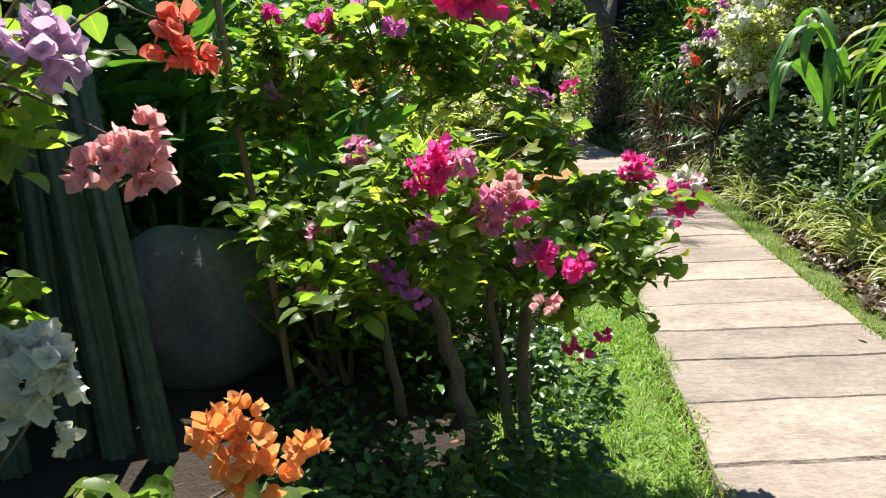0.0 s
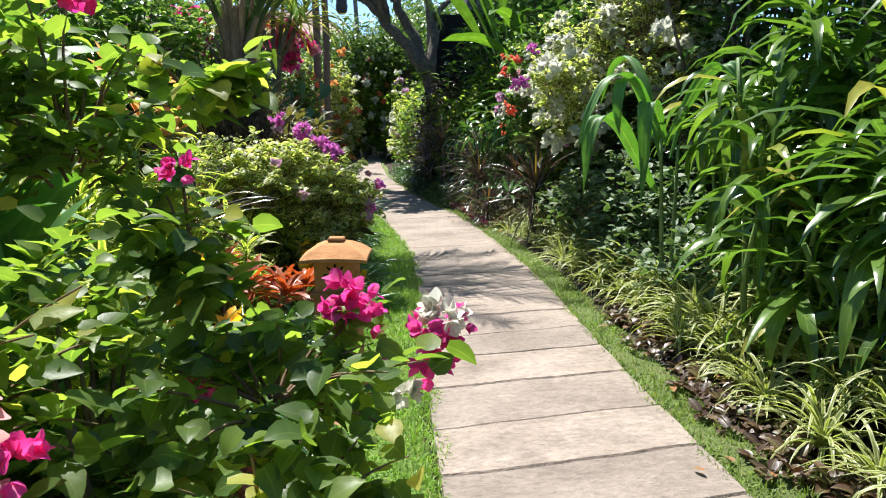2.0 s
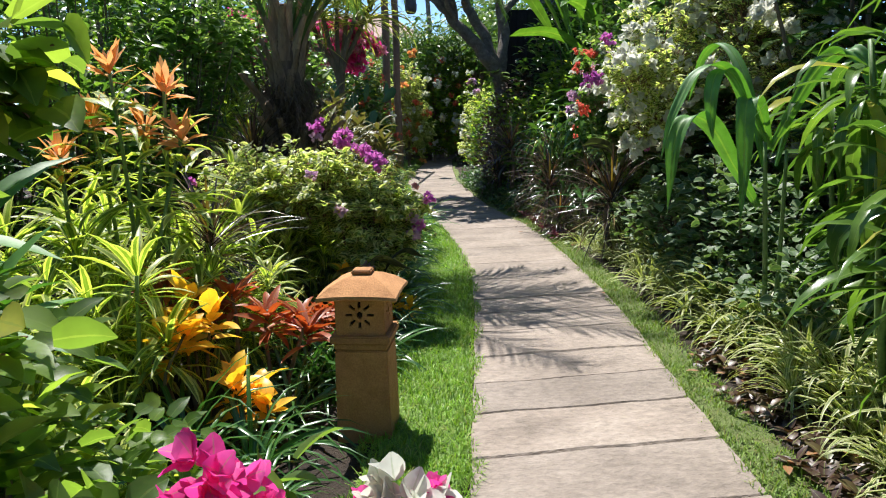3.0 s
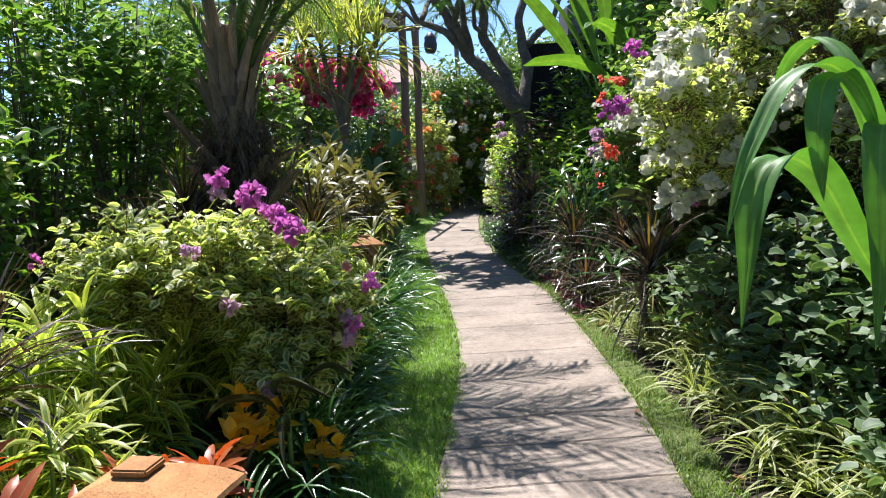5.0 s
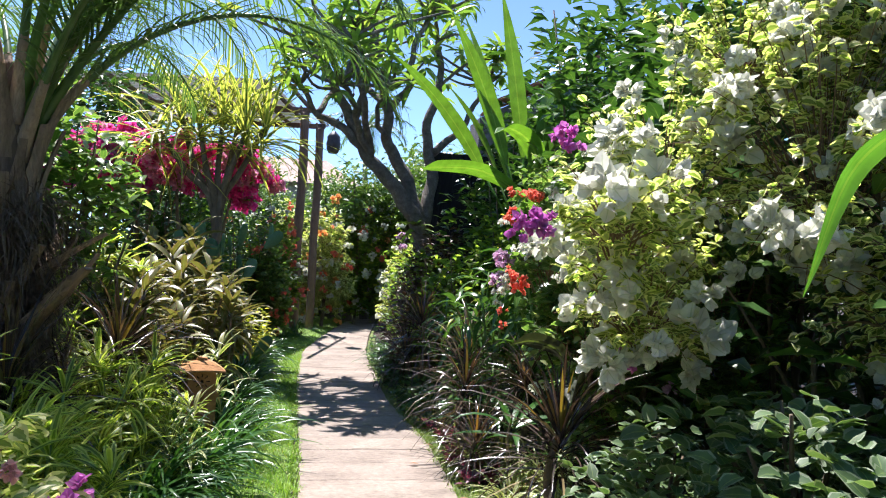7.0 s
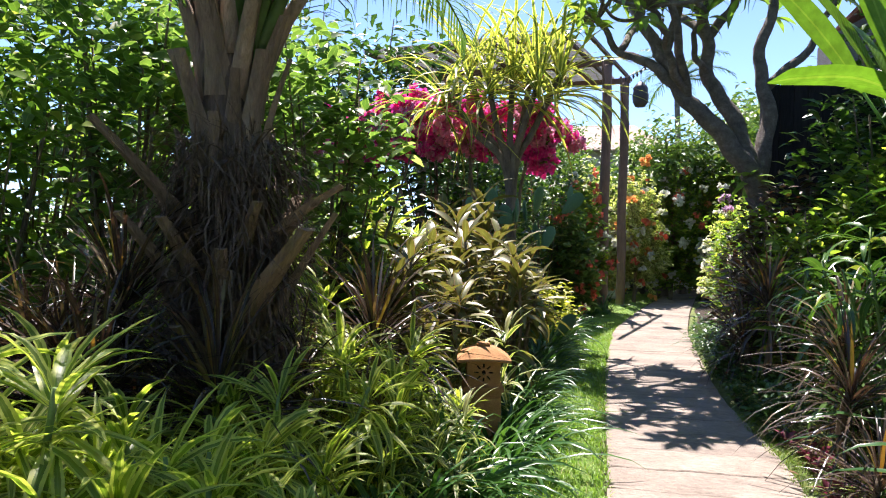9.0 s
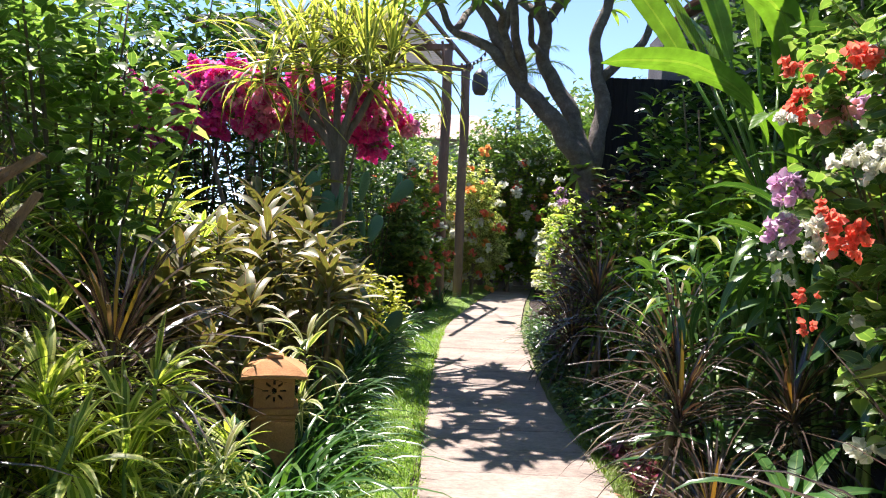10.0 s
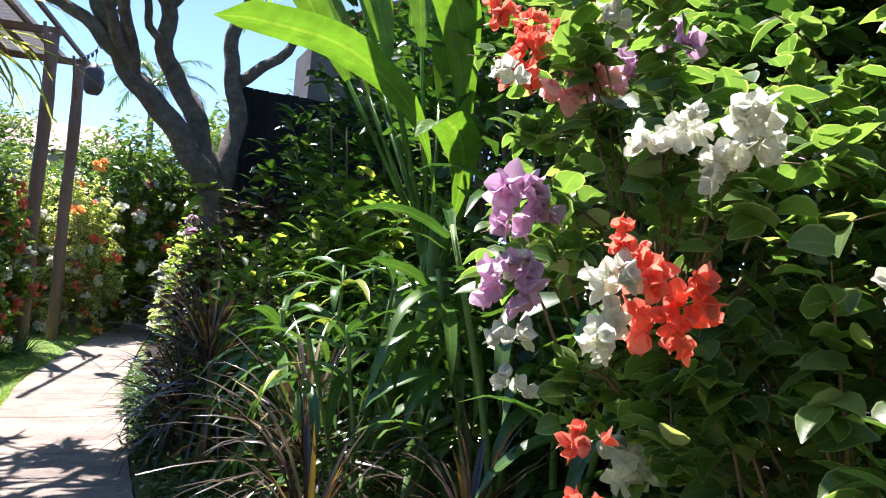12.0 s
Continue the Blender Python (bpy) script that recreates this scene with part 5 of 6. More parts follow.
# ---- the start of the walk: shrubs, cactus, boulder, cane ----
bougainvillea("bougainvillea", "multi-stemmed bougainvillea with magenta and pink flower heads", (0.18, 2.85, 0),
              [(-0.05, 2.38, 1.12, 0.42, 0.36, 0.28), (-0.15, 2.35, 0.85, 0.35, 0.3, 0.16), (0.55, 2.72, 1.0, 0.38, 0.32, 0.17), (-0.40, 2.6, 0.98, 0.32, 0.36, 0.28), (-0.22, 3.2, 1.7, 0.42, 0.38, 0.36), (0.1, 3.1, 1.55, 0.3, 0.3, 0.3), (-0.65, 3.2, 1.5, 0.38, 0.36, 0.4), (0.05, 1.95, 1.72, 0.25, 0.25, 0.1), (0.40, 2.95, 1.62, 0.2, 0.15, 0.08), (0.38, 2.9, 1.26, 0.18, 0.2, 0.2), (0.3, 2.85, 0.75, 0.28, 0.3, 0.2), (0.52, 2.5, 0.82, 0.28, 0.2, 0.22)],
              400, 11, 0.072, "boug", (("magenta", 3, 0.7), ("pink", 9, 0.75)),
              [(0.726, 2.80, 1.15, "magenta", 0.85), (0.70, 2.80, 1.11, "magenta", 0.7), (0.76, 2.80, 1.09, "magenta", 0.7), (0.90, 2.85, 1.04, "magenta", 0.8), (0.95, 2.85, 1.0, "magenta", 0.75), (0.90, 2.84, 0.95, "magenta", 0.85), (0.94, 2.86, 1.06, "white", 0.9), (0.98, 2.87, 1.05, "magenta", 0.6), (0.84, 2.82, 0.90, "white", 0.6),
               (0.0, 2.05, 1.28, "magenta", 0.8), (-0.03, 2.06, 1.24, "magenta", 0.75), (-0.07, 2.1, 1.25, "magenta", 0.6), (0.05, 2.05, 1.26, "pink", 0.7), (-0.02, 2.08, 1.19, "magenta", 0.6), (-0.08, 2.08, 1.2, "magenta", 0.5),
               (0.15, 2.17, 1.12, "pink", 0.95), (0.12, 2.17, 1.09, "pink", 0.9), (0.16, 2.18, 1.05, "pink", 0.85), (0.23, 2.18, 1.10, "magenta", 0.7), (0.18, 2.17, 1.16, "salmon", 0.8), (0.39, 2.12, 0.93, "magenta", 0.8), (0.28, 2.15, 0.96, "magenta", 0.8), (0.22, 2.15, 0.97, "pink", 0.7), (0.42, 2.4, 0.58, "magenta", 0.5), (0.46, 2.4, 0.55, "magenta", 0.5), (0.53, 2.4, 0.61, "magenta", 0.5), (0.62, 2.5, 0.8, "pink", 0.6), (0.30, 2.2, 0.80, "salmon", 0.8),
               (-0.10, 2.1, 0.85, "violet", 0.7), (-0.16, 2.15, 0.90, "violet", 0.7), (-0.20, 2.2, 0.93, "violet", 0.6), (-0.42, 2.42, 1.0, "pink", 0.7), (-0.06, 2.15, 1.05, "violet", 0.75), (0.03, 1.68, 1.66, "magenta", 0.95), (0.06, 1.66, 1.70, "magenta", 0.9), (0.09, 1.68, 1.65, "magenta", 0.8), (0.30, 2.4, 1.72, "magenta", 0.7), (0.36, 2.45, 1.76, "magenta", 0.7), (0.42, 2.5, 1.45, "magenta", 0.5), (-0.2, 2.0, 1.7, "violet", 0.8), (-0.12, 2.0, 1.62, "violet", 0.6)],
              [[(0.11, 2.75, -0.1), (0.02, 2.77, 0.35), (-0.1, 2.8, 0.8), (-0.16, 2.82, 1.0), 0.042], [(0.30, 2.86, -0.1), (0.30, 2.84, 0.4), (0.33, 2.82, 0.8), (0.32, 2.83, 0.95), 0.034], [(0.26, 2.84, -0.1), (0.19, 2.82, 0.4), (0.14, 2.8, 0.8), (0.12, 2.82, 0.95), 0.028], [(-0.2, 3.1, -0.1), (-0.3, 3.05, 0.5), (-0.4, 2.98, 1.1), 0.03]])

bougainvillea("bougainvillea", "sparse bougainvillea branch tips with white, orange and pink flowers", (-0.95, 1.15, 0),
              [(-0.85, 1.25, 0.62, 0.4, 0.3, 0.14), (-0.5, 1.3, 0.66, 0.3, 0.15, 0.08), (-0.95, 1.3, 1.0, 0.2, 0.2, 0.25), (-0.85, 1.35, 1.5, 0.35, 0.25, 0.2)],
              75, 9, 0.07, "boug", (),
              [(-0.68, 1.2, 1.04, "white", 1.0), (-0.72, 1.2, 0.99, "white", 1.0), (-0.64, 1.2, 1.02, "white", 0.9), (-0.75, 1.2, 0.92, "white", 0.8), (-0.70, 1.2, 0.88, "white", 0.6), (-0.78, 1.22, 1.02, "white", 1.0), (-0.35, 1.2, 0.88, "orange", 0.8), (-0.42, 1.2, 0.90, "orange", 0.75), (-0.34, 1.2, 0.80, "orange", 0.9), (-0.26, 1.2, 0.86, "orange", 0.6), (-0.36, 1.2, 0.93, "orange", 0.6), (-0.39, 1.2, 0.83, "orange", 0.8),
               (-0.5, 1.2, 1.36, "salmon", 0.85), (-0.56, 1.2, 1.37, "salmon", 0.8), (-0.49, 1.2, 1.41, "salmon", 0.7), (-0.40, 1.2, 1.58, "coral", 0.7), (-0.43, 1.2, 1.55, "coral", 0.6), (-0.38, 1.2, 1.54, "coral", 0.5), (-0.62, 1.2, 1.55, "lilac", 0.9), (-0.66, 1.22, 1.58, "lilac", 0.8)],
              [[(-1.1, 1.2, -0.1), (-1.05, 1.2, 0.5), (-0.95, 1.25, 1.4), 0.02], [(-1.0, 1.2, -0.1), (-0.8, 1.2, 0.5), (-0.4, 1.22, 0.78), 0.012], [(-0.95, 1.25, 1.3), (-0.75, 1.22, 1.5), (-0.5, 1.2, 1.4), 0.006], [(-0.95, 1.25, 1.35), (-0.7, 1.25, 1.66), (-0.4, 1.2, 1.58), 0.006], [(-0.95, 1.25, 0.7), (-0.8, 1.2, 0.85), (-0.68, 1.2, 1.0), 0.005]])


def ribbed_column(h, r, name):
    b = Bag()
    zc = np.concatenate([np.linspace(-0.1, h, 16), h + r * np.array([0.4, 0.75, 0.95])])
    rc = np.concatenate([np.full(16, r), r * np.array([0.9, 0.6, 0.1])])
    k = 28
    a = np.linspace(0, 2 * np.pi, k, endpoint=False)
    rib = 1 + 0.22 * np.cos(7 * a)
    v = np.stack([rc[:, None] * rib * np.cos(a), rc[:, None] * rib * np.sin(a), np.repeat(zc[:, None], k, 1)], 2)
    i_, j_ = np.meshgrid(np.arange(len(zc) - 1), np.arange(k), indexing="ij")
    f = np.stack([i_ * k + j_, i_ * k + (j_ + 1) % k, (i_ + 1) * k + (j_ + 1) % k, (i_ + 1) * k + j_], 2).reshape(-1, 4)
    b.add(v.reshape(-1, 3), f, np.zeros((v.shape[0] * k, 2)))
    return b.mesh(name, M["cactus"])


t = thing("column_cactus", -1.35, 2.75, 0, "group of dark ribbed grey-green cactus columns", "cactus")
for dx, dy, h, r, lean in ((0.0, 0.0, 1.75, 0.055, -0.06), (0.2, -0.05, 1.7, 0.05, -0.10), (-0.2, 0.05, 1.3, 0.058, 0.0), (-0.38, -0.1, 1.2, 0.058, -0.05), (-0.1, 0.2, 1.5, 0.055, -0.02), (-0.55, 0.1, 1.4, 0.058, -0.08), (-0.72, 0.0, 1.25, 0.058, -0.1)):
    child("column", ribbed_column(h, r, "cactus_column"), t, "", Matrix.Translation((dx, dy, 0)) @ Matrix.Rotation(lean, 4, "Y") @ Matrix.Rotation(dx * 9, 4, "Z"))

bm = bmesh.new()
bmesh.ops.create_icosphere(bm, subdivisions=4, radius=1)
for v in bm.verts:
    k = 1 + 0.22 * noise.noise(v.co * 1.2 + Vector((3, 1, 5))) + 0.06 * noise.noise(v.co * 3.5) + 0.02 * noise.noise(v.co * 9)
    v.co = Vector((v.co.x * 0.50 * k, v.co.y * 0.42 * k, v.co.z * 0.44 * k))
rock = tagged(new("boulder", bm_mesh("boulder", bm, M["rock"], True)), "smooth grey boulder on dark soil under the shrubs", "boulder")
rock.matrix_world = pose(-1.28, 3.75, 0.33, 0, 0, 25)

b = Bag()
p = curve([(-0.74, 3.28, -0.1), (-0.79, 3.26, 0.5), (-0.87, 3.22, 1.2), (-0.95, 3.2, 2.2)], 8)
tube(b, p, 0.017 * (1 + 0.12 * (np.arange(len(p)) % 6 == 0)), 8)
tagged(new("bamboo_stake", b.mesh("bamboo_stake", M["bamboo"])), "leaning brown cane stake pushed into the soil", "stake")

# broad ginger leaves behind the start
gingers = [rosette_plant("ginger_plant", "tall clump of broad bright green paddle leaves", "plant", ring_stems(9, 0.45, 0.6, 2.0), 9, 0.6, 0.13, (0.2, 1.3), (0.3, 1.1), "corn", 0.016, "broad-leaved gingers", zspan=0.5, stem_mat="green_stem", segs=6) for _ in range(2)]
plant_out(gingers, [(-1.0, 4.6, 0, 1.1), (-1.8, 4.5, 0, 1.2), (-2.3, 3.7, 0, 1.2), (-1.5, 5.4, 0, 1.2), (-2.2, 5.3, 0, 1.3), (-0.5, 4.0, 0, 0.75), (-2.6, 2.6, 0, 1.2)], 0.04, 0.95, 1.05)
mound = [leafy_bush("low_shrub", "low dark leafy groundcover shrub in shade", [(0, 0, 0.12, 0.28, 0.28, 0.16)], 170, 0.06, 0.6, "hedge", stems=False)]
plant_out(mound, [(0.05, 2.4), (0.35, 2.45), (-0.3, 2.5), (0.5, 2.75, 0, 0.8), (-0.6, 2.9), (-0.15, 3.3), (0.25, 3.4), (0.55, 3.35, 0, 0.9), (-0.5, 3.7), (0.1, 3.9), (0.45, 4.05, 0, 0.9), (-0.1, 2.0, 0, 0.9), (-0.5, 2.1)], 0.04)
bush_mid = [leafy_bush("broadleaf_shrub", "bright green broad-leaved shrub beside the lilies", [(0, 0, 0.5, 0.35, 0.35, 0.4), (0.1, 0.1, 0.85, 0.3, 0.3, 0.25)], 420, 0.10, 0.72, "boug")]
plant_out(bush_mid, [(-0.05, 3.75, 0, 0.95), (-0.6, 3.5, 0, 0.9), (0.3, 3.85, 0, 0.62)], 0.02)


# ---- cast stone lanterns ----
def lantern():
    t = thing("garden_lantern", 0, 0, 0, "ochre cast-stone garden lantern with cut flower opening", "lantern", "garden lanterns by the path")
    bm = bmesh.new()
    box(bm, -0.155, -0.155, -0.06, 0.155, 0.155, 0.49, 0.008, 0.05)
    child("pedestal", bm_mesh("pedestal", bm, M["terracotta"]), t)
    bm = bmesh.new()
    box(bm, -0.150, -0.150, 0.494, 0.150, 0.150, 0.53, 0.006)
    box(bm, -0.168, -0.168, 0.53, 0.168, 0.168, 0.575, 0.008)
    child("ledge", bm_mesh("ledge", bm, M["terracotta"]), t)
    # a solid dark block behind the walls paints the shade of the hollow
    bm = bmesh.new()
    box(bm, -0.10, -0.10, 0.58, 0.10, 0.10, 0.80, 0.003)
    child("inside", bm_mesh("lantern_inside", bm, M["hollow_shade"]), t, "dark block standing for the shaded hollow inside")
    # four pierced walls: petals cut round a centre hole
    for q in range(4):
        bm = bmesh.new()
        w, h, th = 0.135, 0.23, 0.02
        holes = [(0, 0, 0.020, 0.020, 0.0)] + [(0.058 * math.cos(a), 0.058 * math.sin(a), 0.022, 0.009, a) for a in np.arange(8) * math.pi / 4]
        n = 34
        cells = {}
        for i_ in range(n):
            for j_ in range(n):
                x, z = -w + 2 * w * (i_ + 0.5) / n, -h / 2 + h * (j_ + 0.5) / n
                cut = any(((x - hx) * math.cos(a) + (z - hz) * math.sin(a)) ** 2 / ra ** 2 + (-(x - hx) * math.sin(a) + (z - hz) * math.cos(a)) ** 2 / rb ** 2 < 1 for hx, hz, ra, rb, a in holes)
                cells[i_, j_] = not cut
        grid = {}
        for i_ in range(n + 1):
            for j_ in range(n + 1):
                grid[i_, j_] = (bm.verts.new((-w + 2 * w * i_ / n, -0.137, 0.69 - h / 2 + h * j_ / n)), bm.verts.new((-w + 2 * w * i_ / n, -0.137 + th, 0.69 - h / 2 + h * j_ / n)))
        for (i_, j_), solid in cells.items():
            if not solid:
                continue
            c = [(i_, j_), (i_ + 1, j_), (i_ + 1, j_ + 1), (i_, j_ + 1)]
            bm.faces.new([grid[k][0] for k in c])
            bm.faces.new([grid[k][1] for k in reversed(c)])
            for (di, dj), (p, q2) in (((-1, 0), (3, 0)), ((1, 0), (1, 2)), ((0, -1), (0, 1)), ((0, 1), (2, 3))):
                if not cells.get((i_ + di, j_ + dj), False):
                    bm.faces.new([grid[c[p]][0], grid[c[p]][1], grid[c[q2]][1], grid[c[q2]][0]])
        bmesh.ops.delete(bm, geom=[v for v in bm.verts if not v.link_faces], context="VERTS")
        bmesh.ops.recalc_face_normals(bm, faces=bm.faces)
        child("pierced_wall", bm_mesh("pierced_wall", bm, M["terracotta"]), t, "", Matrix.Rotation(q * math.pi / 2, 4, "Z"))
    # roof: a shallow hipped cap that flares over the walls
    bm = bmesh.new()
    rings = []
    for r, z in ((0.12, 0.800), (0.215, 0.792), (0.222, 0.800), (0.218, 0.815), (0.16, 0.850), (0.10, 0.882), (0.055, 0.897)):
        ring = []
        for q in range(4):
            for s in np.linspace(-1, 1, 6)[:-1]:
                lift = 0.012 * abs(s) ** 2 if r > 0.2 else 0
                x, y = r * s, -r
                a = q * math.pi / 2
                ring.append(bm.verts.new((x * math.cos(a) - y * math.sin(a), x * math.sin(a) + y * math.cos(a), z - lift)))
        rings.append(ring)
    for r0, r1 in zip(rings, rings[1:]):
        for k in range(20):
            bm.faces.new((r0[k], r0[(k + 1) % 20], r1[(k + 1) % 20], r1[k]))
    bm.faces.new(rings[-1])
    bm.faces.new(list(reversed(rings[0])))
    child("roof", bm_mesh("lantern_roof", bm, M["terracotta"]), t)
    bm = bmesh.new()
    box(bm, -0.055, -0.055, 0.898, 0.055, 0.055, 0.922, 0.006)
    child("cap", bm_mesh("lantern_cap", bm, M["terracotta"]), t)
    return t


lan = lantern()
lan.matrix_basis = at(0.875, 5.62, 0, -0.20, 0.885)
tagged(copy_thing(lan, at(1.08, 12.25, -0.03, 0.25, 0.97)), "ochre cast-stone garden lantern half hidden by lilies")

# ---- frangipani ----
t = thing("frangipani_tree", 3.85, 17.2, 0, "frangipani tree with thick forked grey branches", "tree")
b = Bag()
limbs = [([(0, 0, -0.1), (0.08, 0, 0.8), (-0.02, 0.03, 1.6), (-0.22, -0.1, 2.4)], 0.15, 0.115),
         ([(-0.22, -0.1, 2.35), (-0.6, -0.15, 2.9), (-1.05, -0.2, 3.35), (-1.35, -0.2, 3.9), (-1.65, -0.2, 4.4), (-1.9, -0.3, 5.0)], 0.12, 0.045),
         ([(-1.05, -0.2, 3.35), (-1.45, -0.3, 3.75), (-1.9, -0.2, 4.0), (-2.2, -0.3, 4.4)], 0.07, 0.03),
         ([(-0.22, -0.1, 2.35), (-0.42, 0.1, 3.1), (-0.75, 0.2, 3.7), (-0.8, 0.1, 4.3), (-1.05, 0.2, 5.0), (-1.0, 0.2, 5.8)], 0.11, 0.04),
         ([(-0.8, 0.1, 4.2), (-0.5, 0, 4.6), (-0.45, -0.1, 5.2), (-0.2, 0, 5.8)], 0.06, 0.03),
         ([(-0.15, -0.05, 2.35), (0.0, 0.2, 3.2), (-0.1, 0.4, 4.0), (0.1, 0.5, 4.8), (0.05, 0.6, 5.6)], 0.1, 0.04),
         ([(0.0, 0.3, 3.6), (0.5, 0.4, 4.1), (0.9, 0.5, 4.9)], 0.06, 0.03),
         ([(-1.35, -0.2, 3.9), (-1.2, -0.5, 4.5), (-1.4, -0.7, 5.2)], 0.05, 0.03),
         ([(-1.05, -0.2, 3.35), (-1.25, -0.9, 4.1), (-1.5, -1.5, 4.8)], 0.055, 0.03),
         ([(-0.8, 0.1, 4.2), (-1.2, 0.9, 4.9), (-1.3, 1.6, 5.5)], 0.055, 0.03),
         ([(-1.9, -0.2, 4.0), (-1.7, 0.6, 4.6), (-1.9, 1.2, 5.2)], 0.045, 0.025),
         ([(-1.05, -0.2, 3.35), (-1.3, -0.7, 3.75), (-1.4, -1.2, 4.0), (-1.6, -1.6, 4.15)], 0.05, 0.028),
         ([(-0.75, 0.2, 3.7), (-1.0, -0.3, 4.0), (-0.9, -0.8, 4.3)], 0.04, 0.025)]
tip = []
for pts, r0, r1 in limbs:
    p = curve(pts, 6)
    p = p + 0.02 * np.sin(np.arange(len(p))[:, None] * np.array([1.3, 1.7, 0.9]))
    tube(b, p, np.linspace(r0, r1, len(p)) * 1.15, 9)
    tip.append(p[-1])
for k in range(115):
    row = limbs[1 + RNG.integers(12)][0]
    o = np.array(row[-1]) if RNG.uniform() < 0.6 else np.array(row[len(row) // 2 + 1])
    d = np.array([RNG.normal(0, 0.5), RNG.normal(0, 0.5), RNG.uniform(0.15, 0.6)])
    p = curve([o, o + d * 0.5 + RNG.normal(0, 0.06, 3), o + d], 4)
    tube(b, p, np.linspace(0.03, 0.016, len(p)), 6)
    tip.append(p[-1])
child("trunk", b.mesh("frangipani_trunk", M["frangi_bark"]), t, "thick smooth grey forked limbs")
child("foliage", rosettes(np.array(tip), 12, 0.34, 0.088, (-0.5, 0.9), (0.3, 1.2), M["frangi"], "frangipani_foliage", 5, lance, 0.2, zspan=0.14), t)

# ---- dark hut ----
t = thing("garden_hut", 5.4, 20.2, 0, "black timber hut with red clay tile roof", "hut", kind="")
for k in range(16):
    bm = bmesh.new()
    x0 = -1.45 + k * 0.185
    box(bm, x0, -2.0, -0.1, x0 + 0.18, -1.92, 3.75 - 0.004 * (k % 3), 0.004)
    child("board", bm_mesh("hut_board", bm, M["hut_wood"]), t)
bm = bmesh.new()
box(bm, -1.38, -1.915, -0.1, 1.6, -1.1, 3.7)
child("wall", bm_mesh("hut_wall", bm, M["hut_wood"]), t, "black stained vertical boards")
bm = bmesh.new()
g = [bm.verts.new(p) for p in ((-0.6, -1.9, 3.71), (3.4, -1.9, 3.71), (3.4, -1.9, 4.6), (1.4, -1.9, 5.5), (-0.6, -1.9, 4.45))]
f0 = bm.faces.new(g)
ex = bmesh.ops.extrude_face_region(bm, geom=[f0])["geom"]
bmesh.ops.translate(bm, verts=[v for v in ex if isinstance(v, bmesh.types.BMVert)], vec=(0, 0.8, 0))
bmesh.ops.recalc_face_normals(bm, faces=bm.faces)
child("gable", bm_mesh("hut_gable", bm, M["gable"]), t, "grey gable wall")
sl = math.atan2(5.62 - 4.1, 1.4 + 1.45)
for sgn in (1, -1):
    for k in range(4, 11):
        d = k * 0.30
        x0, z0 = 1.4 - sgn * math.cos(sl) * (3.2 - d), 5.62 - math.sin(sl) * (3.2 - d)
        bm = bmesh.new()
        got = box(bm, 0, -2.3, 0, 0.34, -0.9, 0.045)
        bmesh.ops.transform(bm, matrix=Matrix.Translation((x0, 0, z0 + 0.012 * k % 0.02)) @ Matrix.Rotation(0 if sgn > 0 else math.pi, 4, "Z") @ Matrix.Rotation(-sl + 0.05, 4, "Y"), verts=got)
        if sgn < 0:
            bmesh.ops.translate(bm, verts=got, vec=(0, -0.4, 0))
        child("roof_tile", bm_mesh("hut_tile_row", bm, M["tile"]), t, "red clay tile row")

# ---- pergola ----
t = thing("pergola", 1.64, 23.4, 0, "tall brown timber pergola with grey slatted roof", "pergola")
t.matrix_world = pose(1.64, 23.4, 0, 0, 0, -11)
PZ = 5.3
for px, py in ((0, 0), (0, 1.96), (-4.4, 0), (-4.4, 1.96)):
    b = Bag()
    zc = np.linspace(-0.1, PZ, 16)
    tube(b, np.stack([px + 0.012 * np.sin(zc * 2), py + 0 * zc, zc], 1), 0.105 + 0.006 * np.sin(zc * 5), 10)
    child("post", b.mesh("pergola_post", M["post"]), t, "round brown timber post")
for py in (0, 1.96):
    bm = bmesh.new()
    box(bm, -4.8, py - 0.06, PZ + 0.002, 0.12, py + 0.06, PZ + 0.12, 0.01)
    child("beam", bm_mesh("pergola_beam", bm, M["post"]), t)
bm = bmesh.new()
box(bm, -0.035, -2.15, 0, 0.035, 2.4, 0.08, 0.008)
raf = bm_mesh("pergola_rafter", bm, M["post"])
for k in range(11):
    child("rafter", raf, t, "", Matrix.Translation((-4.75 + k * 0.48, 0, PZ + 0.124)))
bm = bmesh.new()
box(bm, -2.5, -0.075, 0, 2.0, 0.075, 0.022, 0.004)
slat_me = bm_mesh("pergola_slat", bm, M["slat"])
for k in range(24):
    child("slat", slat_me, t, "", Matrix.Translation((-2.33, -2.08 + k * 0.19, PZ + 0.206)))
for py in (0, 1.96):
    b = Bag()
    tube(b, [(0.0, py, 4.55), (0.0, py - 0.3, 4.9), (0.0, py - 0.55, 5.35)], 0.028, 6)
    child("brace", b.mesh("pergola_brace", M["post"]), t)

# hanging lamp on a cable between pergola and tree
b = Bag()
p = curve([(1.95, 25.2, 5.4), (2.33, 22.8, 5.05), (2.6, 20.4, 5.05), (2.45, 17.1, 5.0)], 10)
tube(b, p, 0.008, 5)
for q in p[2:-1:2]:
    tube(b, [q, q - np.array([0, 0, 0.04]), q - np.array([0, 0, 0.09])], [0.012, 0.03, 0.012], 6)
tagged(new("string_light_cable", b.mesh("string_light_cable", M["iron"])), "thin dark cable with small bulbs strung overhead", "cable")
t = thing("hanging_lamp", 2.33, 22.8, 5.05, "dark woven hanging lantern on a cord", "lamp")
b = Bag()
tube(b, [(0, 0, 0), (0, 0, -0.15), (0, 0, -0.25)], 0.006, 5)
child("cord", b.mesh("lamp_cord", M["iron"]), t)
b = Bag()
zc = np.linspace(0, 1, 12)
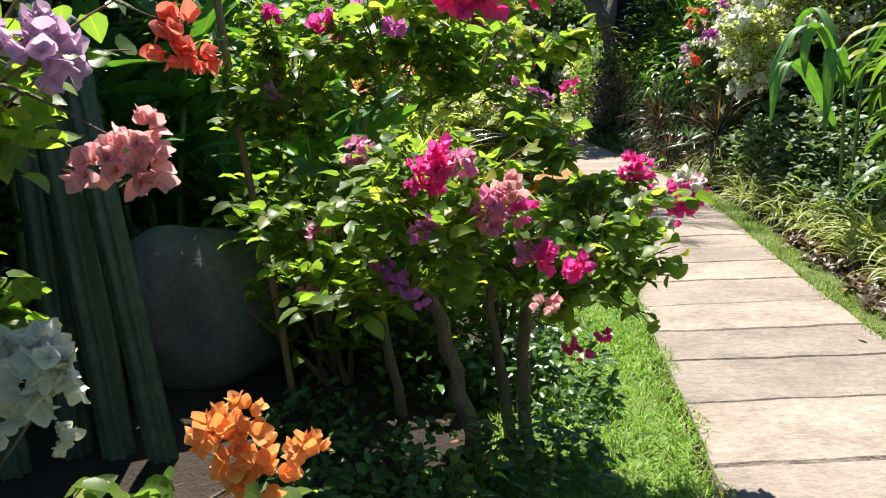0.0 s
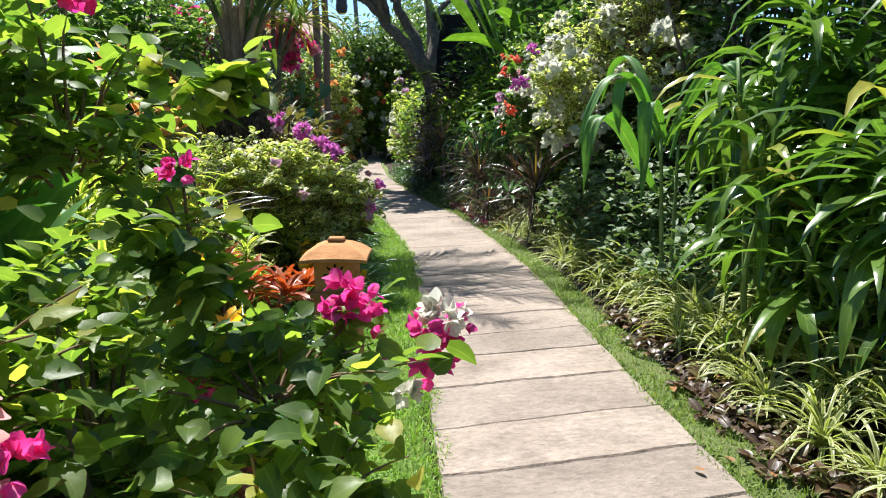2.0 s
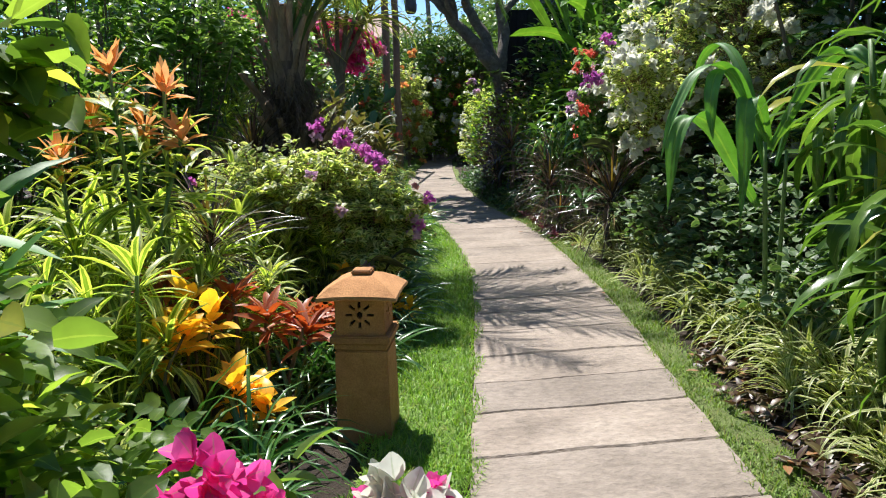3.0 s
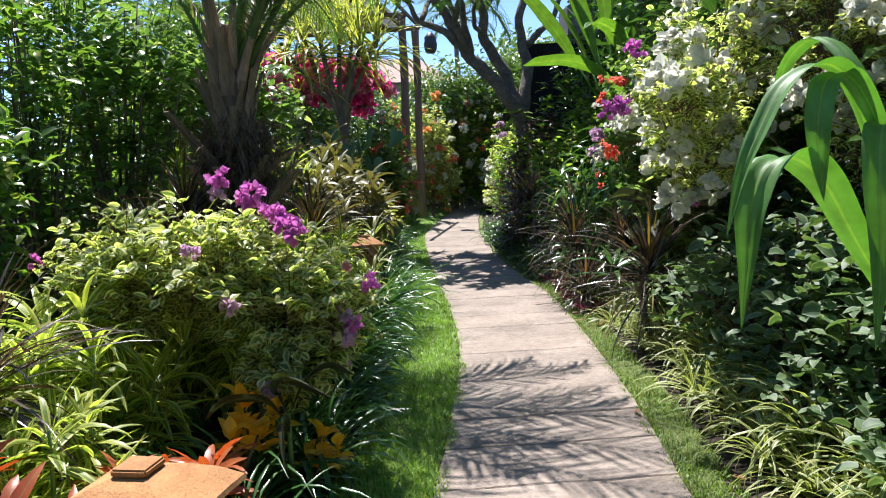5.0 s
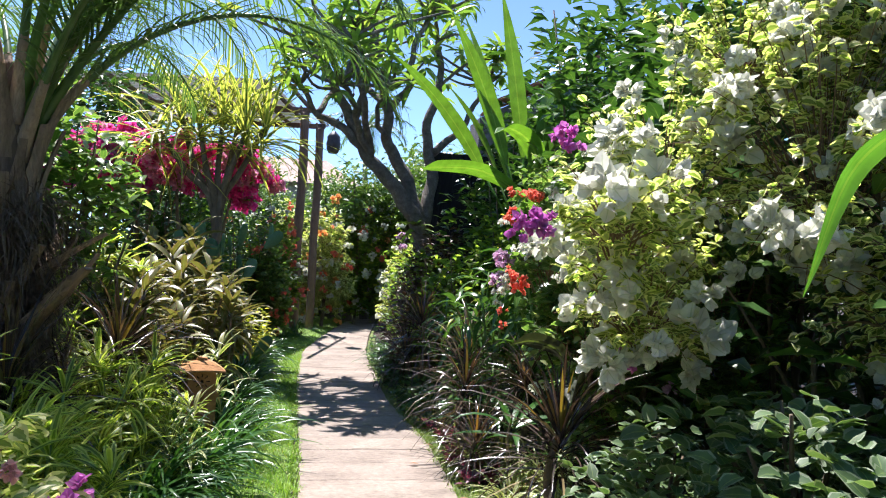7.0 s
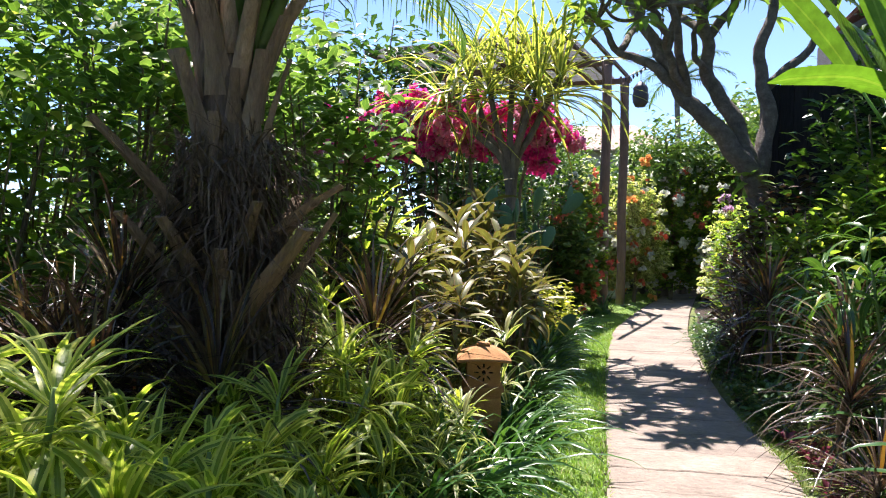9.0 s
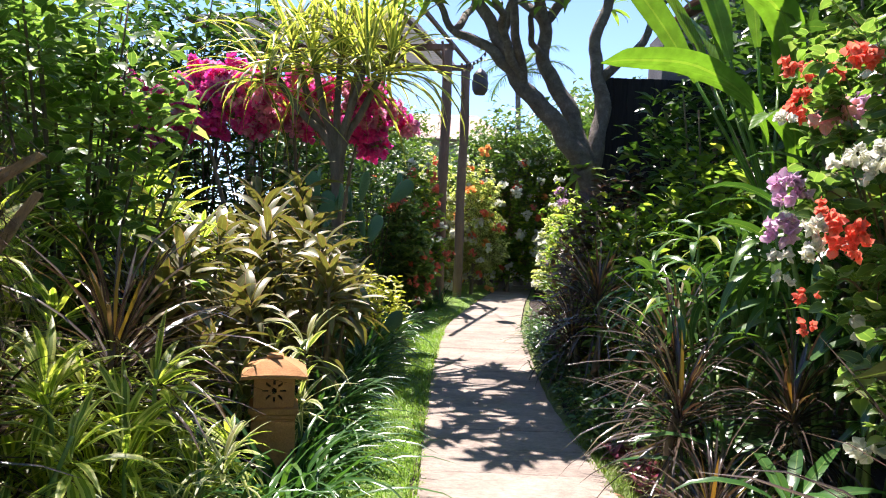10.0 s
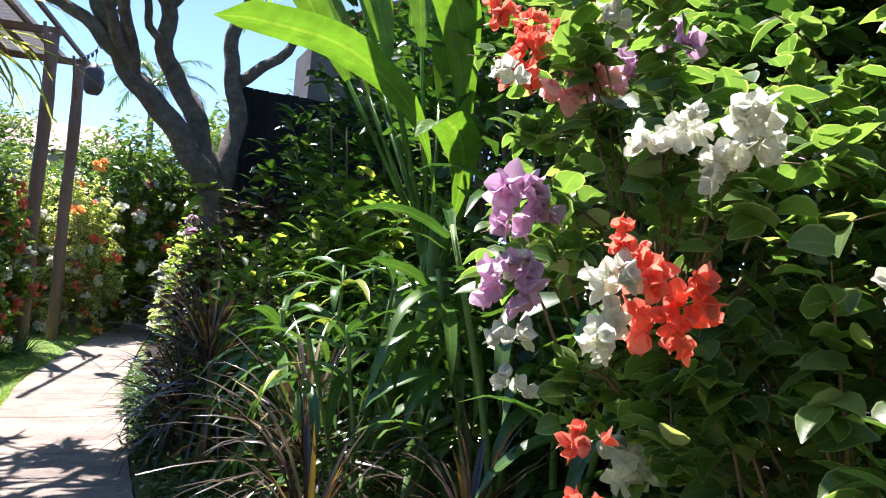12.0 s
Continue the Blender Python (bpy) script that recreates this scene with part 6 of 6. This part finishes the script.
tube(b, np.stack([0 * zc, 0 * zc, -0.24 - 0.52 * zc], 1), 0.17 * np.interp(zc, [0, 0.12, 0.3, 0.42, 0.5, 0.85, 1.0], [0.15, 0.6, 0.95, 0.8, 1.0, 0.9, 0.6]), 12)
child("shade", b.mesh("lamp_shade", M["iron"]), t)

# ---- far house, palms, trees ----
t = thing("house", 1.0, 39.0, 0, "low cream house with faded pink tile roof", "house")
bm = bmesh.new()
box(bm, -6, 0, -0.1, 2.2, 6, 5.3)
child("wall", bm_mesh("house_wall", bm, M["house_wall"]), t)
for k in range(14):
    bm = bmesh.new()
    got = box(bm, -6.6, 0, 0, 2.9 - k * 0.11, 0.36, 0.06)
    bmesh.ops.transform(bm, matrix=Matrix.Translation((0, -0.6 + k * 0.27, 5.25 + k * 0.11)) @ Matrix.Rotation(0.38, 4, "X"), verts=got)
    child("roof_tile", bm_mesh("house_tile_row", bm, M["house_roof"]), t)
for k in range(14):
    bm = bmesh.new()
    got = box(bm, -6.6, 0, 0, 2.9 - k * 0.11, 0.36, 0.06)
    bmesh.ops.transform(bm, matrix=Matrix.Translation((0, 6.9 - k * 0.27, 5.25 + k * 0.11)) @ Matrix.Rotation(math.pi - 0.38, 4, "X"), verts=got)
    child("roof_tile", bm_mesh("house_tile_row", bm, M["house_roof"]), t)
bm = bmesh.new()
box(bm, 0.4, -0.03, 0.9, 1.3, 0.02, 2.2, 0.01)
child("window", bm_mesh("house_window", bm, M["iron"]), t, "dark window")

t = thing("palm_tree", 3.7, 33.0, 0, "slender far palm tree with feathery crown", "tree")
b = Bag()
zc = np.linspace(-0.1, 7.0, 20)
tube(b, np.stack([0.1 * np.sin(zc * 0.5), 0 * zc, zc], 1), np.linspace(0.14, 0.08, 20), 9)
child("trunk", b.mesh("far_palm_trunk", M["frangi_bark"]), t)
for k in range(15):
    child("frond", frond(1.9, k * 2.4, [1.1, 0.6, 0.2][k % 3], 1.5, "far_palm_frond", 0.5, 0.045, 26, 0.8), t, "", Matrix.Translation((0.05, 0, 6.95)))


def tree(name, h, crown, mat, label, leaf=0.2, n=3600):
    t = thing(name, 0, 0, 0, label, "tree")
    b, w = Bag(), Bag()
    tube(w, curve([(0, 0, -0.2), (0.1, 0.05, h * 0.3), (0.0, 0.1, h * 0.62)], 6), np.linspace(0.18, 0.1, 13), 8)
    lob = []
    for k in range(11):
        a = k * 2.4
        c = np.array([math.cos(a) * crown * RNG.uniform(0.2, 0.8), math.sin(a) * crown * RNG.uniform(0.2, 0.8), h * RNG.uniform(0.55, 0.95)])
        tube(w, curve([(0, 0.05, h * RNG.uniform(0.3, 0.55)), c * np.array([0.5, 0.5, 0.85]), c], 4), np.linspace(0.07, 0.02, 9), 6)
        lob.append((c, RNG.uniform(0.3, 0.5) * crown))
    for c, r in lob:
        m = n // 11
        d = RNG.normal(0, 1, (m, 3))
        d /= np.linalg.norm(d, axis=1)[:, None]
        p = c + d * np.array([r, r, r * 0.75]) * (RNG.uniform(0.3, 1.1, m) * (1 + 0.25 * np.sin(d[:, 0] * 7 + d[:, 1] * 5)))[:, None]
        blades(b, p, RNG.uniform(0, 6.28, m), RNG.uniform(-0.6, 0.9, m), leaf * RNG.uniform(0.6, 1.2, m), leaf * 0.45, RNG.uniform(0.2, 1.0, m), 2, lance, 0.25, roll=RNG.normal(0, 0.5, m))
    child("trunk", w.mesh(name + "_trunk", M["bark"]), t)
    child("crown", b.mesh(name + "_crown", M[mat]), t)
    return t


far_trees = [tree("broadleaf_tree", 5.0, 1.9, "far", "leafy green garden tree beyond the beds") for _ in range(2)]
plant_out(far_trees, [(2.4, 29.8, 0, 0.88), (3.3, 29.0, 0, 0.98), (1.5, 31.0, 0, 0.8), (2.9, 31.0, 0, 0.95), (3.9, 30.0, 0, 1.0), (1.9, 33.5, 0, 0.85), (5.0, 29.5, 0, 1.1), (4.4, 31.8, 0, 0.75), (1.3, 33.0, 0, 0.7), (0.0, 30.5, 0, 0.85), (6.3, 27.0, 0, 1.2), (5.6, 33.5, 0, 1.35), (-1.2, 33, 0, 1.25), (-3.5, 31, 0, 1.3), (0.2, 35.5, 0, 0.8), (7.4, 23.5, 0, 1.1), (3.1, 37.2, 0, 0.72), (6.8, 31, 0, 0.95), (9.5, 28, 0, 1.1), (5.8, 36, 0, 0.85), (-6.5, 27, 0, 0.9), (-9, 33, 0, 1.2), (13, 34, 0, 1.2), (8.5, 40, 0, 1.2), (-6.0, 42, 0, 1.2), (-12, 24, 0, 1.2), (11, 20, 0, 1.1)], 0.2, 0.95, 1.05)

# ---- hedges that close the garden ----
hedge = [leafy_bush("hedge_plant", "tall dense dark green hedge plant", [(0, 0, 0.8, 0.7, 0.7, 0.8), (0.2, 0.1, 1.8, 0.7, 0.7, 0.8), (-0.15, 0, 2.7, 0.6, 0.65, 0.7)], 1300, 0.17, 0.42, "hedge", prof=lance, segs=2, shell=0.4) for _ in range(3)]
spots = [(5.1 + 0.2 * math.sin(y * 3), y, 0, 1.15) for y in np.arange(1.0, 17.5, 0.95)] + [(6.2, y, 0, 1.35) for y in np.arange(0.5, 18, 1.6)]
spots += [(-2.6 + 0.3 * math.sin(y * 2), y, 0, 1.1) for y in np.arange(0.5, 9, 1.0)] + [(-3.6, y, 0, 1.3) for y in np.arange(0, 22, 1.7)]
spots += [(x, -5.0, 0, 1.2) for x in np.arange(-4, 7, 1.2)] + [(-3.4, -3, 0, 1.1), (-3.2, -1.5, 0, 1.1), (5.0, -3, 0, 1.1), (4.6, -1.2, 0, 1.1), (4.3, 0.3, 0, 1.0)]
spots += [(x, 20.5, 0, 1.3 if x < -1.0 else 0.82) for x in np.arange(-4, 0.9, 0.9)]
spots += [(x, 34.0 + 0.5 * math.sin(x * 3), 0, 0.7) for x in np.arange(-4, 5.2, 1.0)] + [(x, 33.0 + 0.4 * math.sin(x * 3), 0, 0.75) for x in np.arange(4.6, 10, 1.0)] + [(-1.2, 27.0, 0, 1.1), (-2.4, 26.2, 0, 1.2), (-0.2, 25.6, 0, 0.8), (5.9, 29.8, 0, 0.9), (5.2, 21.0, 0, 0.9)]
spots += [(-1.9, 14.6, 0, 0.7), (-1.9, 16.1, 0, 0.7), (-3.0, 18.4, 0, 1.0), (6.2, 34.5, 0, 1.2), (7.6, 35, 0, 1.3), (4.9, 36.5, 0, 1.2), (9.0, 31, 0, 1.3)]
plant_out(hedge, spots, 0.1, 0.92, 1.08)
screen = [leafy_bush("screen_shrub", "tall loose bright green shrub with drooping leaves", [(0, 0, 0.7, 0.6, 0.6, 0.7), (0.2, 0.1, 1.6, 0.6, 0.6, 0.6), (-0.2, 0, 2.3, 0.5, 0.5, 0.5), (0.1, -0.1, 2.9, 0.35, 0.4, 0.3)], 900, 0.20, 0.34, "screen", prof=lance, shell=0.2, droop=(0.4, 1.6)) for _ in range(3)]
plant_out(screen, [(-2.0 + 0.3 * math.sin(y * 2), y, 0, 1.0) for y in np.arange(8.6, 13.5, 1.0)] + [(-2.4, y, 0, 0.78) for y in np.arange(14.0, 18, 1.1)], 0.1, 0.85, 1.05)

plant_out([copy_thing(g, at(0, 0)) for g in gingers], [(4.3, 20.2, 0, 0.7), (4.3, 21.9, 0, 0.75), (4.4, 24.0, 0, 0.7), (4.6, 25.3, 0, 0.9), (5.6, 23.5, 0, 1.1), (5.3, 27.6, 0, 1.1), (0.3, 23.6, 0, 0.9)], 0.05)
# flower beds round the far bend
far_b = [(1.15, 20.6, 1.2, 0.45, 0.5, 0.9, (("coral", 22, 1.4),), "boug_dark", "green shrub with coral-red flower heads"), (2.35, 26.3, 1.9, 0.75, 0.7, 1.7, (("orange", 12, 2.2), ("white", 44, 1.8), ("coral", 12, 1.8)), "boug_var", "tall bougainvillea with orange, coral and white flowers"),
         (4.4, 23.0, 1.3, 0.7, 0.8, 1.1, (("white", 40, 1.8), ("lilac", 14, 1.8)), "boug_var", "pale bougainvillea with white and lilac flowers"), (4.9, 26.5, 1.6, 1.0, 1.0, 1.4, (("white", 50, 2.2), ("lilac", 12, 2.2)), "boug", "large bougainvillea with white and lilac flowers"),
         (1.1, 22.6, 1.6, 0.6, 0.7, 1.3, (("coral", 24, 1.8), ("white", 30, 1.6)), "boug", "bougainvillea beside the pergola with coral and white flowers"), (5.2, 31.5, 1.2, 1.6, 1.0, 1.2, (("orange", 10, 2.4), ("white", 20, 2.4)), "boug", "far bougainvillea hedge with white flowers"),
         (3.0, 34.5, 0.9, 2.2, 0.9, 1.0, (("white", 26, 2.6), ("coral", 18, 2.4)), "boug_dark", "far flowering hedge in front of the house"), (0.2, 28.5, 1.8, 1.6, 1.0, 1.8, (("white", 40, 2.4), ("coral", 14, 2.4)), "boug", "tall white and coral bougainvillea under the pergola")]
far_b += [(3.3, 27.5, 1.9, 0.8, 0.7, 1.8, (("white", 40, 2.0), ("coral", 14, 1.8)), "boug", "tall bougainvillea with white and coral flowers beyond the bend"), (1.3, 27.2, 1.9, 0.7, 0.7, 1.8, (("coral", 20, 2.0), ("white", 30, 2.0)), "boug_var", "tall pale bougainvillea with coral flowers"), (4.2, 28.4, 2.0, 0.8, 0.7, 1.9, (("white", 30, 2.0), ("orange", 12, 1.8)), "boug", "tall bougainvillea with white and orange flowers beyond the bend")]
for x, y, z, rx, ry, rz, fl, mat_key, lab in far_b:
    bougainvillea("bougainvillea", lab, (x, y, 0), [(x, y, z, rx, ry, rz), (x + 0.4 * rx, y, z * 0.6, rx * 0.8, ry * 0.8, rz * 0.6), (x - 0.5 * rx, y, z * 0.5, rx * 0.7, ry * 0.8, rz * 0.5)], 420, 13, 0.12, mat_key, fl, (), [[(x, y, -0.1), (x + 0.05, y, z * 0.6), (x, y, z), 0.05]])
plant_out([copy_thing(g, at(0, 0)) for g in green_bushes], [(3.9, 19.4, 0, 0.9), (4.0, 20.8, 0, 1.0), (4.3, 24.6, 0, 0.9), (5.4, 28.7, 0, 1.1), (1.75, 28.8, 0, 0.7), (0.4, 21.6, 0, 0.9), (0.5, 25.0, 0, 1.0), (-0.7, 22.8, 0, 1.4), (6.2, 24.5, 0, 1.5), (4.7, 21.8, 0, 1.2), (-2.5, 24.5, 0, 1.6)], 0.05)
plant_out([copy_thing(straps[0], at(0, 0)), copy_thing(straps[1], at(0, 0))], [(3.42, 17.8), (3.45, 18.4), (3.5, 19.0), (3.45, 17.3), (1.25, 18.6), (1.2, 19.1), (1.3, 19.6), (1.45, 22.3), (1.7, 22.9)], 0.04)

# ---- fallen leaves on soil and path edge ----
leaf_meshes = []
for k in range(4):
    b = Bag()
    blades(b, [(-0.04, 0, 0.004)], 0.0, 0.15, 0.08, 0.036, RNG.uniform(-0.2, 0.5), 4, lance, 0.3, curl=RNG.normal(0, 0.3))
    leaf_meshes.append(b.mesh("fallen_leaf", M["litter"]))
for k in range(150):
    y = RNG.uniform(2.0, 15.0)
    x = float(right(y)) + RNG.uniform(0.18, 0.8) if k % 3 else float(left(y)) - RNG.uniform(0.45, 1.1)
    if k % 15 == 0:
        x = float(right(y)) + RNG.uniform(-0.25, 0.2)
    ob = tagged(new("fallen_leaf", leaf_meshes[k % 4]), "dry brown fallen leaf", "leaf", "fallen leaves")
    ob.matrix_world = at(x, y, 0.012, RNG.uniform(0, 6.28), RNG.uniform(0.7, 1.3))

# ---- path of stamped slabs ----
path = tagged(new("path"), "pale stamped-concrete garden path with cross joints", "path", kind="structure")
cuts = [-6.0]
while cuts[-1] < 34:
    cuts.append(cuts[-1] + 0.50 + 0.05 * math.sin(cuts[-1] * 3.1))
off = 3.18 - min(cuts, key=lambda c: abs(c - 3.18))
cuts = [c + off for c in cuts]
for k, (ya, yb) in enumerate(zip(cuts, cuts[1:])):
    b = Bag()
    nx, ny = 14, 5
    u = np.concatenate([[0], np.linspace(0.004, 0.996, nx - 2), [1]])
    s = np.array([0.0, 0.022, 0.5, 0.978, 1.0])
    U, S = np.meshgrid(u, s, indexing="ij")
    jog_a, jog_b = 0.006 * np.sin(u * 5 + k * 1.7) + 0.003 * np.sin(u * 23 + k) + 0.05 * (u - 0.5), 0.006 * np.sin(u * 5 + (k + 1) * 1.7) + 0.003 * np.sin(u * 23 + k + 1) + 0.05 * (u - 0.5)
    YY = (ya + jog_a[:, None]) * (1 - S) + (yb - (0.004 if yb < 9 else 0.002) + jog_b[:, None]) * S
    XX = left(YY) * (1 - U) + right(YY) * U + 0.01 * np.sin(YY * 13) * (U - 0.5)
    edge_drop = (0.013 if yb < 9 else 0.006) * ((S < 0.01) | (S > 0.99)) + 0.03 * ((U < 0.001) | (U > 0.999))
    ZZ = 0.0 - edge_drop + 0.002 * np.sin(XX * 11 + YY * 17) + 0.0025 * math.sin(k * 2.3)
    i_, j_ = np.meshgrid(np.arange(nx - 1), np.arange(ny - 1), indexing="ij")
    b.add(np.stack([XX, YY, ZZ], 2).reshape(-1, 3), np.stack([i_ * ny + j_, (i_ + 1) * ny + j_, (i_ + 1) * ny + j_ + 1, i_ * ny + j_ + 1], 2).reshape(-1, 4), np.stack([XX, YY], 2).reshape(-1, 2))
    child("slab", b.mesh("slab", M["concrete"], smooth=False), path)
